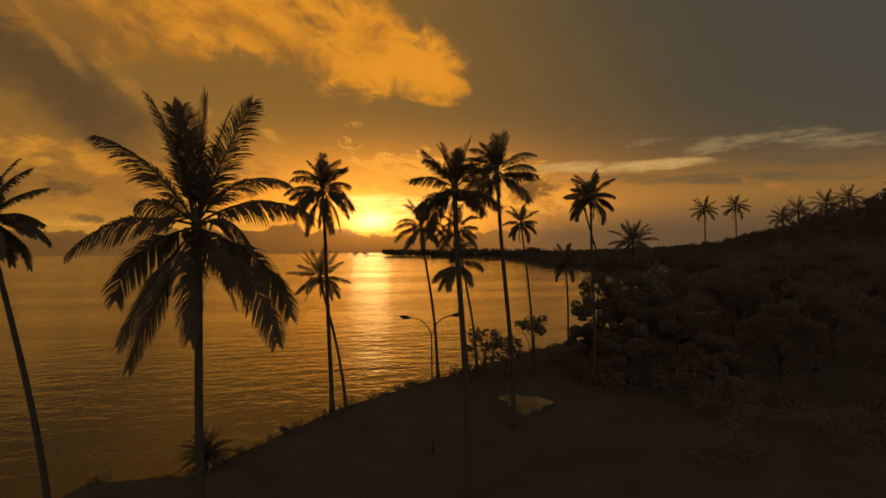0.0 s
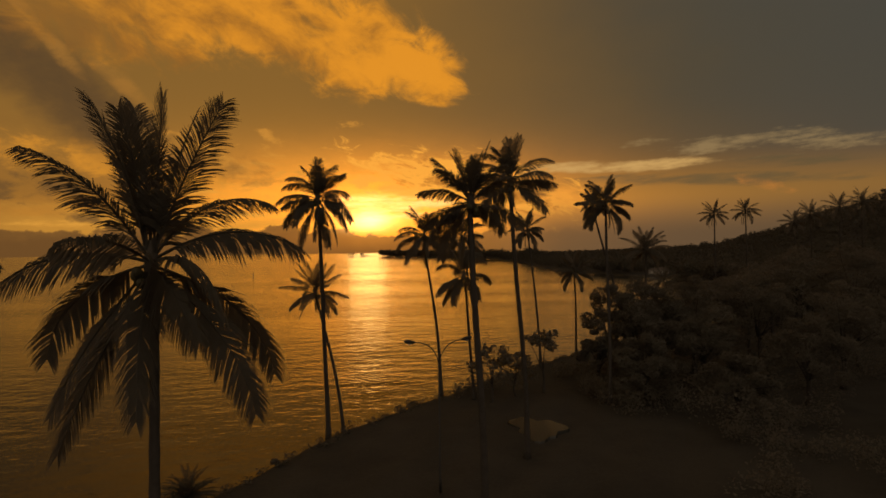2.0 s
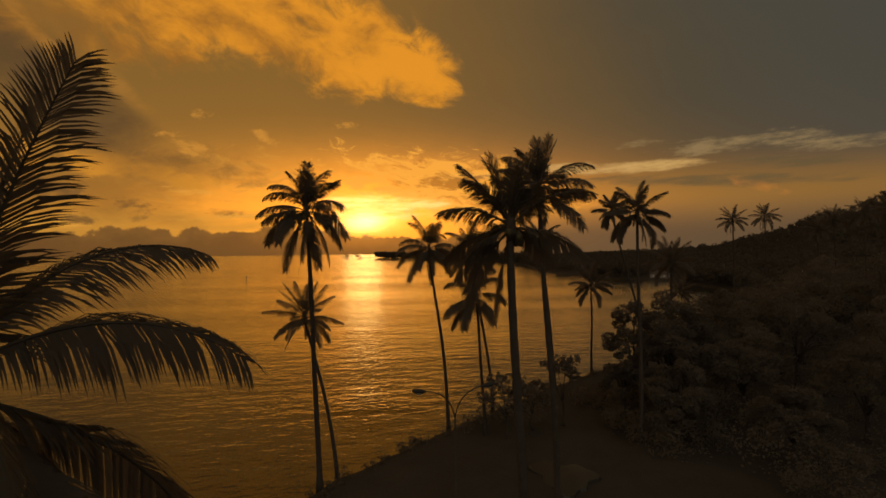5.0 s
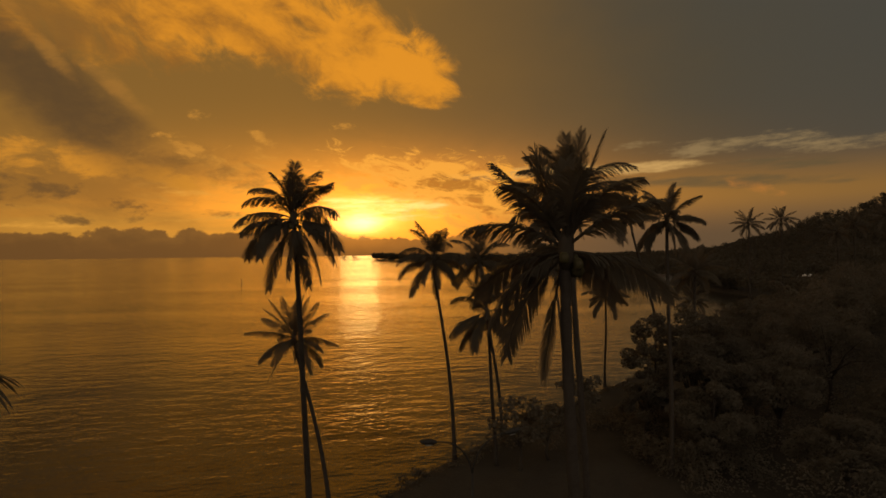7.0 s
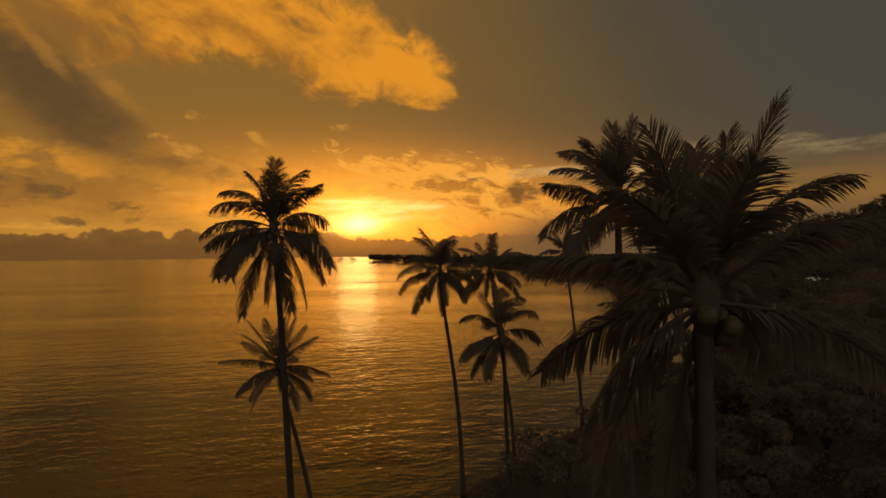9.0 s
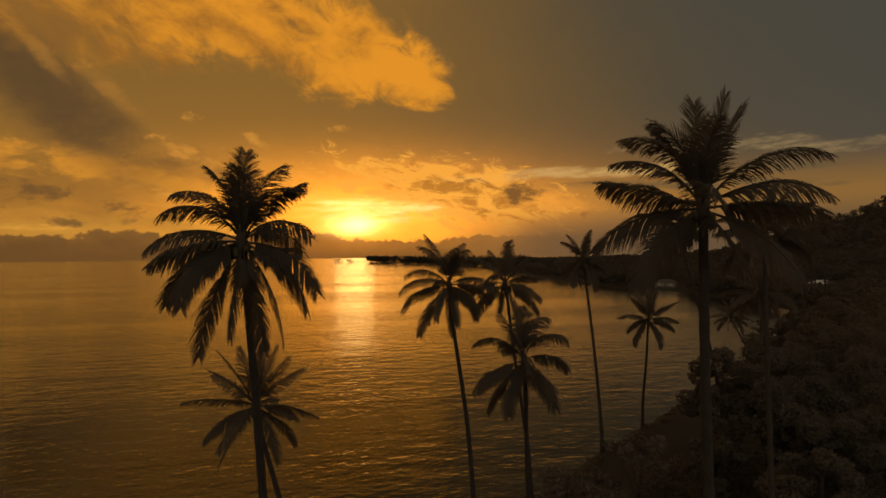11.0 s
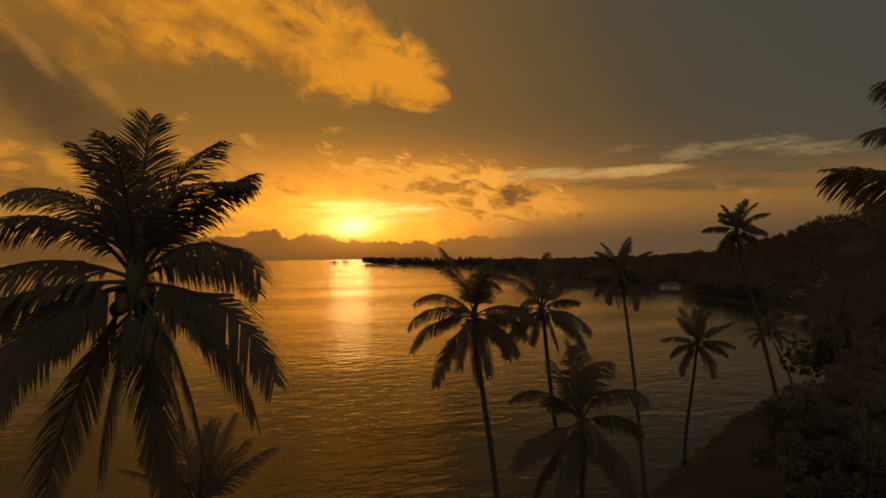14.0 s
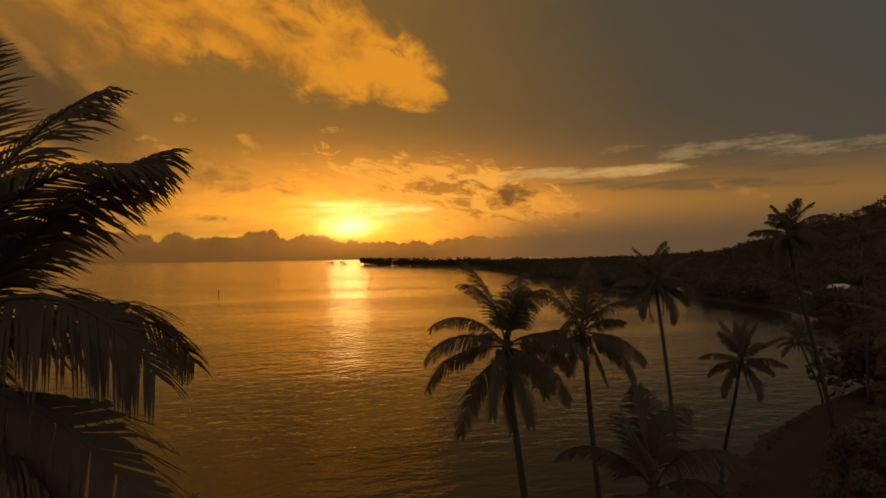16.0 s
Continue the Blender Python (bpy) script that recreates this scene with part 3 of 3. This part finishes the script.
palm("slender coconut palm standing at the water's edge", (37.6, 107.0), (34.65, 99.57, 16.4), auto(10, 19, low=-40, droop=(20, 60)), 10, 3.8, 56, 0.9, 0.65, 4, 0.16)
palm(TALL, (42.6, 97.0), (36.36, 95.62, 27.6), auto(11, 18, low=-40, droop=(35, 78)), 11, 3.0, 56, 0.95, 0.7, 4, 0.18)
palm(TALL, (28.6, 71.6), (28.18, 71.23, 25.6), auto(12, 19, low=-44, droop=(35, 75)), 12, 3.8, 60, 0.95, 0.7, 5, 0.18)
palm("low coconut palm with a bushy crown", (43.6, 91.8), (43.4, 91.5, 19.8), auto(13, 24, low=-25, droop=(25, 75)), 13, 4.2, 44, 0.9, 0.6, 0, 0.2)
palm("slender coconut palm standing at the water's edge", (74.8, 134.4), (67.5, 130.8, 12.5), auto(14, 20, low=-42, droop=(30, 70)), 14, 3.7, 38, 0.85, 0.6, 0, 0.15)
palm("leaning coconut palm at the edge of the near bank", (-19.8, 38.5), (-22.4, 37.0, 21.2), auto(15, 24, low=-46, droop=(25, 70)), 15, 3.7, 70, 0.95, 0.6, 4, 0.17)
for i, (x, y, z, size) in enumerate([(82, 133.5, 28.2, 3.7), (93.3, 138, 29.2, 3.6), (101, 131, 26.0, 3.6), (107, 133, 28.0, 3.8), (113, 131, 29.5, 4.2), (121, 133, 31.0, 4.0), (132, 128, 34.0, 4.2)]):
    palm("distant coconut palm rising above the dark wooded shore", (x + 0.8, y + 0.5), (x, y, z), auto(20 + i, 21, low=-42, droop=(25, 70)), 20 + i, size, 36, 0.9, 0.55, 0, 0.18, width=0.07)

# ---- broadleaf trees and bushes ----
def leaf_cloud(centres, spreads, count, size, rng, flat=0.7):
    """Folded leaves scattered about centres: verts and faces."""
    centres, spreads = np.array(centres, float), np.array(spreads, float)
    pick = rng.integers(0, len(centres), count)
    off = rng.normal(0, 1, (count, 3))
    off *= (rng.uniform(0.35, 1.0, count) ** 0.5 / np.linalg.norm(off, axis=1))[:, None]
    off[:, 2] *= flat
    at = centres[pick] + off * spreads[pick][:, None]
    along = rng.normal(0, 1, (count, 3))
    along[:, 2] *= 0.5
    along /= np.linalg.norm(along, axis=1)[:, None]
    side = np.cross(along, rng.normal(0, 1, (count, 3)))
    side /= np.linalg.norm(side, axis=1)[:, None]
    fold = np.cross(along, side)
    s = size * rng.uniform(0.6, 1.3, count)[:, None]
    a, b = at - along * s * 0.5, at + along * s * 0.55
    mid = at + fold * s * 0.08
    verts = np.stack([a, mid + side * s * 0.3, b, mid - side * s * 0.3], 1).reshape(-1, 3)
    k = np.arange(count) * 4
    faces = np.concatenate([np.stack([k, k + 1, k + 2], 1), np.stack([k, k + 2, k + 3], 1)])
    return verts, faces


def broad_tree(label, x, y, tall, wide, seed, leaves=2200, size=0.42, clumps=26, stem=0.28, low=0.16, name="broadleaf_tree", category="tree", group=""):
    """A tree with a forked trunk, limbs and a crown of leaf clumps."""
    rng = np.random.default_rng(seed)
    tree = tagged(new(name), label, category, group)
    tree.location = (x, y, on_ground(x, y) - 0.1)
    fork = tall * 0.32
    bend = rng.uniform(-0.4, 0.4, 2)
    trunk = [(bend[0] * math.sin(u * 3), bend[1] * math.sin(u * 2.5), fork * u) for u in np.linspace(0, 1, 7)]
    mesh_object("trunk", *tube(trunk, [stem * (1.3 - 0.5 * u + 0.5 * math.exp(-u * 8)) for u in np.linspace(0, 1, 7)], 8), BARK, tree, smooth=True)
    centres, spreads = [], []
    for i in range(clumps):
        b, r = i * 2.4 + rng.uniform(-0.4, 0.4), wide * math.sqrt((i + 0.5) / clumps) * rng.uniform(0.75, 1.1)
        z = tall * (low + (1 - low) * math.sqrt(max(0.05, 1 - (r / wide / 1.12) ** 2)) * rng.uniform(0.55, 1.0))
        centres.append((r * math.cos(b), r * math.sin(b), z - 0.6))
        spreads.append(wide * rng.uniform(0.2, 0.34))
    for i in range(0, clumps, 3):
        c = Vector(centres[i])
        start = Vector(trunk[-1 - (i % 2)])
        mid = start.lerp(c, 0.5) + Vector((0, 0, tall * 0.05))
        mesh_object("limb", *tube([start, start.lerp(mid, 0.6), mid, c], [stem * 0.55, stem * 0.4, stem * 0.28, 0.03], 6), BARK, tree, smooth=True)
    mesh_object("crown", *leaf_cloud(centres, spreads, leaves, size, rng), LEAF, tree)
    return tree


GROVE = [(35.2, 87, 14, 3.8), (37.5, 83, 13, 4.2), (41.2, 88, 15, 5), (31.5, 82, 9.5, 2.6), (45.5, 92, 14, 5), (38, 79, 12, 4.5), (33.5, 73, 9, 4), (48, 86, 15, 5.5), (44, 77, 12, 5), (54.5, 96, 15, 5.5), (60, 88, 16, 6), (59, 104, 13, 5), (66, 98, 17, 6), (69, 112, 14, 5.5),
         (80, 121, 16, 6), (76, 106, 19, 6.5), (90, 118, 19, 7), (100, 128, 19, 7), (88, 100, 20, 7), (112, 134, 18, 7), (104, 112, 18, 8), (125, 138, 18, 8), (122, 120, 18, 8),
         (140, 150, 18, 9), (52, 68, 11, 5), (62, 74, 14, 6), (74, 84, 16, 6), (58, 54, 9, 5), (88, 82, 18, 7), (40, 64, 8, 4)]
for i, (x, y, tall, wide) in enumerate(GROVE):
    broad_tree("dense dark broadleaf tree in the shore grove", x, y, tall, wide, 100 + i, 9000 if y < 100 else 6000, 0.3 if y < 100 else 0.4, group="trees of the shore grove")
broad_tree("sea almond sapling with large layered leaves on the bank", 15.0, 76.0, 8.5, 3.2, 140, 700, 0.5, 16, 0.14, 0.25)
broad_tree("open sea almond tree with large leaves on the bank", 22.6, 79.0, 9.6, 2.8, 141, 520, 0.5, 12, 0.14, 0.45)
broad_tree("dark leafy shrub on the bank", 18.6, 78.0, 6.5, 2.6, 142, 600, 0.45, 14, 0.12, 0.15, "shrub", "shrub")


def spiky_bush(label, x, y, size, seed, count=44):
    """A round bush of stiff strap leaves."""
    rng = np.random.default_rng(seed)
    bush = tagged(new("strap_leaf_bush"), label, "bush")
    bush.location = (x, y, on_ground(x, y) - 0.05)
    mesh_object("stem", *tube([(0, 0, 0), (0.05, 0, size * 0.25), (0, 0.03, size * 0.5)], [0.22, 0.17, 0.12], 8), BARK, bush, smooth=True)
    for i in range(count):
        data = frond_mesh(size * rng.uniform(0.8, 1.1), 85 - 100 * i / count + rng.uniform(-8, 8), rng.uniform(30, 80), 22, 0.45, 0.2, rng, 0.06)
        ob = new("frond", data)
        ob.parent, ob.location, ob.rotation_euler = bush, (0, 0, size * 0.5), (0, 0, i * 2.4)
    return bush


spiky_bush("round bush of arching feathered leaves at the shore", -13.8, 50.5, 2.7, 7, 64)


# ---- far woods ----
def woods(name, label, places, leaves, size, seed, mat=WOODS):
    rng = np.random.default_rng(seed)
    pieces_v, pieces_f, n = [], [], 0
    for x, y, z, tall, wide in places:
        k = 5
        centres = [(x + rng.normal(0, wide * 0.4), y + rng.normal(0, wide * 0.4), z + tall * rng.uniform(0.35, 0.85)) for _ in range(k)]
        v, f = leaf_cloud(centres, [wide * 0.62] * k, leaves, size, rng, 0.9)
        pieces_v.append(v)
        pieces_f.append(f + n)
        n += len(v)
    ob = mesh_object(name, np.concatenate(pieces_v), np.concatenate(pieces_f), mat)
    return tagged(ob, label, "woods", kind="stuff")


HOMES = [(266.7, 331, 15), (207, 396, 14), (222, 302, 12)]


def scatter(count, near, far, az0, az1, seed, rim=None):
    """Places on land by distance and bearing; rim: only within so many metres of the shore."""
    rng = np.random.default_rng(seed)
    dist = np.exp(rng.uniform(math.log(near), math.log(far), count * 6))
    az = np.radians(rng.uniform(az0, az1, count * 6))
    x, y = dist * np.sin(az), dist * np.cos(az)
    d = inland(x, y)
    ok = (d > (0.8 if rim else 2.5)) & (y > 60)
    for hx, hy, clear in HOMES:  # gardens, and the open ground before them
        ok &= (np.hypot(x - hx, y - hy) > clear) & (np.hypot(x - hx * 0.94, y - hy * 0.94) > clear) & (np.hypot(x - hx * 0.88, y - hy * 0.88) > clear * 0.8)
    if rim:
        ok &= d < rim
    x, y = x[ok][:count], y[ok][:count]
    return [(a, b, c, rng.uniform(6, 12), rng.uniform(3.5, 6)) for a, b, c in zip(x, y, height(x, y))]


woods("far_woods", "dark woods along the far side of the bay", scatter(1500, 220, 950, 6, 54, 50), 80, 1.7, 51)
woods("far_woods", "dark woods on the shore of the bay", scatter(900, 160, 900, 6, 54, 60, 16), 90, 1.5, 61)
woods("far_woods", "dark low woods of the distant point", scatter(1100, 900, 2050, 0.2, 26, 54), 50, 3.0, 55)
woods("far_woods", "dark woods on the shoulder of the distant hill", scatter(1500, 450, 1150, 33, 58, 58), 60, 1.9, 59)
woods("far_woods", "dark woods on the far low hills", scatter(800, 950, 1800, 18, 48, 64), 46, 3.2, 65)

point = np.random.default_rng(77)
fringe = []
for a, b, count in zip(SHORE[25:30], SHORE[26:31], (60, 110, 130, 150, 40)):
    for u in point.random(count):
        x, y = a + (b - a) * u
        x += point.uniform(4, 26)
        fringe.append((x, y + point.uniform(0, 12), float(height(np.array([x]), np.array([y]))[0]), point.uniform(14, 24), point.uniform(4, 6.5)))
woods("far_woods", "tall dark trees fringing the distant point", fringe, 70, 2.6, 78)

# ---- undergrowth ----
def thicket(name, label, centres, seed, leaves=160, size=0.32):
    """Low scrub: many leafy mounds in one mass."""
    rng = np.random.default_rng(seed)
    vs, fs, n = [], [], 0
    for x, y, tall, wide in centres:
        z = on_ground(x, y)
        mids = [(x + rng.normal(0, wide * 0.4), y + rng.normal(0, wide * 0.4), z + tall * rng.uniform(0.2, 0.75)) for _ in range(5)]
        v, f = leaf_cloud(mids, [max(wide * 0.55, tall * 0.4)] * 5, leaves, size, rng, 0.8)
        v[:, 2] = np.maximum(v[:, 2], z - 0.05)
        vs.append(v)
        fs.append(f + n)
        n += len(v)
    return tagged(mesh_object(name, np.concatenate(vs), np.concatenate(fs), LEAF), label, "undergrowth", kind="stuff")


scrub = random.Random(5)
spots = []
for _ in range(900):
    x, y = scrub.uniform(28, 150), scrub.uniform(40, 165)
    d = float(inland(np.array([x]), np.array([y]))[0])
    if d > 3 and x > 0.965 * (y - 52.5) + 4 and x > 0.36 * y + 2:
        spots.append((x, y, scrub.uniform(2.0, 5.5), scrub.uniform(1.6, 3.2)))
for _ in range(34):
    spots.insert(0, (scrub.uniform(27.5, 37), scrub.uniform(70, 90), scrub.uniform(1.6, 4.2), scrub.uniform(1.4, 2.6)))
thicket("undergrowth", "dense dark undergrowth beneath the shore grove", spots[:350], 6, 380, 0.28)
rim = []
for a, b in zip(SHORE[5:15], SHORE[6:16]):
    for _ in range(int(np.hypot(*(b - a)) * 1.1)):
        u = scrub.random()
        x, y = a + (b - a) * u
        rim.append((x + 0.67 * scrub.uniform(1.2, 3.4), y - 0.74 * scrub.uniform(1.2, 3.4), scrub.uniform(0.15, 0.7) * scrub.random() + 0.15, scrub.uniform(0.3, 0.9)))
thicket("bank_weeds", "low dark weeds and creepers along the bank edge", rim, 8, 60, 0.2)
thicket("bank_scrub", "loose low scrub at the foot of the palms", [(11.5, 79.5, 1.6, 1.2), (13.4, 81.0, 2.2, 1.4), (17.0, 82.5, 2.6, 1.5), (19.5, 80.5, 3.6, 1.6), (3.6, 76.0, 1.1, 0.8), (5.0, 77.2, 0.9, 0.9), (24.0, 92.0, 1.6, 1.2), (-8.0, 58.0, 0.6, 0.6)], 9, 170, 0.28)

# ---- street lamp, channel posts, islets, houses ----
def street_lamp(label, x, y, tall, reach, bearing):
    lamp = tagged(new("street_lamp"), label, "street lamp")
    lamp.location, lamp.rotation_euler = (x, y, on_ground(x, y)), (0, 0, radians(bearing))
    mesh_object("base_plate", *box(-0.2, -0.2, 0, 0.2, 0.2, 0.05), STEEL, lamp)
    fork = tall - 1.9
    mesh_object("pole", *tube([(0, 0, 0.03), (0, 0, 1.2), (0, 0, 1.25), (0, 0, fork)], [0.11, 0.11, 0.085, 0.06], 10), STEEL, lamp, smooth=True)
    for side in (-1, 1):
        pts = []
        for i in range(13):
            u = i / 12
            pts.append((side * reach * (0.06 * u + 0.94 * u**1.7) * 0.86, 0, fork - 0.1 + 1.95 * (1 - (1 - u) ** 1.9)))
        mesh_object("arm", *tube(pts, [0.05 - 0.015 * i / 12 for i in range(13)], 8), STEEL, lamp, "curved steel arm", smooth=True)
        end = Vector(pts[-1])
        head = [end + Vector((side * d, 0, 0.16 * d)) for d in (-0.1, 0.0, 0.2, 0.5, 0.75, 0.85)]
        part = mesh_object("lamp_head", *tube(head, [0.04, 0.09, 0.15, 0.17, 0.11, 0.03], 10), STEEL, lamp, smooth=True)
        glass = [end + Vector((side * d, 0, 0.16 * d - 0.13)) for d in (0.2, 0.3, 0.5, 0.6)]
        mesh_object("lens", *tube(glass, [0.03, 0.08, 0.08, 0.03], 8), LENS, part, "unlit clear lens", smooth=True)
    return lamp


street_lamp("unlit double-armed steel street lamp beside the bank", 5.2, 50.0, 12.0, 2.3, 12)


def channel_post(x, y, tall):
    post = tagged(new("channel_post"), "thin dark post marking the channel in the lagoon", "marker post", "channel posts in the lagoon")
    post.location = (x, y, -2.0)
    mesh_object("pole", *tube([(0, 0, 0), (0.05, 0, tall * 0.6), (0, 0, tall + 2)], [0.28, 0.24, 0.2], 8), DARKWOOD, post, smooth=True)
    mesh_object("top_mark", *tube([(0, 0, tall + 1.9), (0, 0, tall + 2.0), (0, 0, tall + 2.9), (0, 0, tall + 3.0)], [0.2, 0.45, 0.45, 0.1], 8), DARKWOOD, post)


channel_post(-90.5, 481.0, 3.0)
channel_post(-75.5, 708.0, 3.0)


def islet(x, y, seed, wide):
    rng = np.random.default_rng(seed)
    spot = tagged(new("islet"), "tiny tree-topped islet off the point", "islet", "islets off the point")
    spot.location = (x, y, 0)
    bm = bmesh.new()
    bmesh.ops.create_icosphere(bm, subdivisions=3, radius=1.0)
    for v in bm.verts:
        v.co = Vector((v.co.x * wide, v.co.y * wide * 1.4, v.co.z * 1.6)) * (1 + 0.2 * noise.noise(v.co * 2 + Vector((seed, 0, 0))))
    data = bpy.data.meshes.new("rock")
    bm.to_mesh(data)
    bm.free()
    data.materials.append(ROCK)
    rock = new("rock", data)
    rock.parent = spot
    mesh_object("crown", *leaf_cloud([(rng.normal(0, wide * 0.45), 0, rng.uniform(5, 11)) for _ in range(9)], [4.0] * 9, 420, 2.0, rng, 0.8), WOODS, spot)
    mesh_object("trunk", *tube([(0, 0, 0.5), (0.5, 0, 4), (0, 0, 8)], [0.7, 0.5, 0.3], 7), BARK, spot, smooth=True)


islet(-51.0, 2000.0, 3, 14.0)
islet(-13.0, 2000.0, 4, 12.0)


def footbridge(x0, x1, y):
    """The low jetty between the islets and the point."""
    jetty = tagged(new("jetty"), "low dark jetty running out from the point", "jetty")
    jetty.location = (x0, y, 0)
    mesh_object("deck", *box(0, -1.5, 2.2, x1 - x0, 1.5, 3.0), DARKWOOD, jetty)
    for i in range(8):
        u = (i + 0.5) / 8 * (x1 - x0)
        mesh_object("pile", *tube([(u, 0, -2), (u, 0, 2.3)], [0.5, 0.5], 7), DARKWOOD, jetty)


footbridge(-13.0, 40.0, 1985.0)


def house(label, x, y, w, d, h, turn, roofing):
    """A small house: walls, hipped roof with eaves, door and windows in frames."""
    home = tagged(new("house"), label, "house", "houses round the bay")
    home.location, home.rotation_euler = (x, y, on_ground(x, y) - 0.2), (0, 0, radians(turn))
    mesh_object("wall", *box(-w / 2, -d / 2, 0, w / 2, d / 2, h), PLASTER, home)
    e = 0.7
    v = [(-w / 2 - e, -d / 2 - e, h), (w / 2 + e, -d / 2 - e, h), (w / 2 + e, d / 2 + e, h), (-w / 2 - e, d / 2 + e, h), (-w * 0.22, 0, h + 1.9), (w * 0.22, 0, h + 1.9)]
    mesh_object("roof", v, [(0, 1, 5, 4), (1, 2, 5), (2, 3, 4, 5), (3, 0, 4), (3, 2, 1, 0)], roofing, home)
    mesh_object("door", *box(-0.45, -d / 2 - 0.06, 0.2, 0.45, -d / 2 + 0.02, 2.2), DARKWOOD, home)
    for u in (-0.3, 0.3):
        frame_ = mesh_object("window", *box(w * u - 0.7, -d / 2 - 0.05, 1.1, w * u + 0.7, -d / 2 + 0.02, 2.2), DARKWOOD, home)
        mesh_object("pane", *box(w * u - 0.6, -d / 2 - 0.07, 1.2, w * u + 0.6, -d / 2 - 0.055, 2.1), LENS, frame_)


for (x, y, _), w, turn, cover, words in zip(HOMES, (14, 12, 11), (-30, -40, -50), (ROOFING, TILES, TILES), ("pale sheet-metal", "dark tiled", "dark tiled")):
    house(f"small plastered house with a {words} roof by the bay", x, y, w, 8, 3.2, turn, cover)


def pond(label, x, y, w, d, seed):
    """Standing rain water in a hollow of the turf, with an uneven rim."""
    rim_pts = []
    for k in range(40):
        q = 2 * math.pi * k / 40
        r = 1 + 0.22 * math.sin(q * 3 + seed) + 0.1 * math.sin(q * 7 + 2 * seed)
        rim_pts.append((x + w * r * math.cos(q), y + d * r * math.sin(q)))
    z = max(on_ground(a, b) for a, b in rim_pts) + 0.02
    top = [(a, b, z) for a, b in rim_pts]
    foot = [(x + (a - x) * 1.03, y + (b - y) * 1.03, z - 0.3) for a, b in rim_pts]
    faces = [tuple(range(40))] + [(k, 40 + k, 40 + (k + 1) % 40, (k + 1) % 40) for k in range(40)]
    tagged(mesh_object("pond", top + foot, faces, POOL), label, "pond")


pond("still pool of rain water lying in the dark turf", 17.4, 64.5, 2.6, 3.6, 1.3)
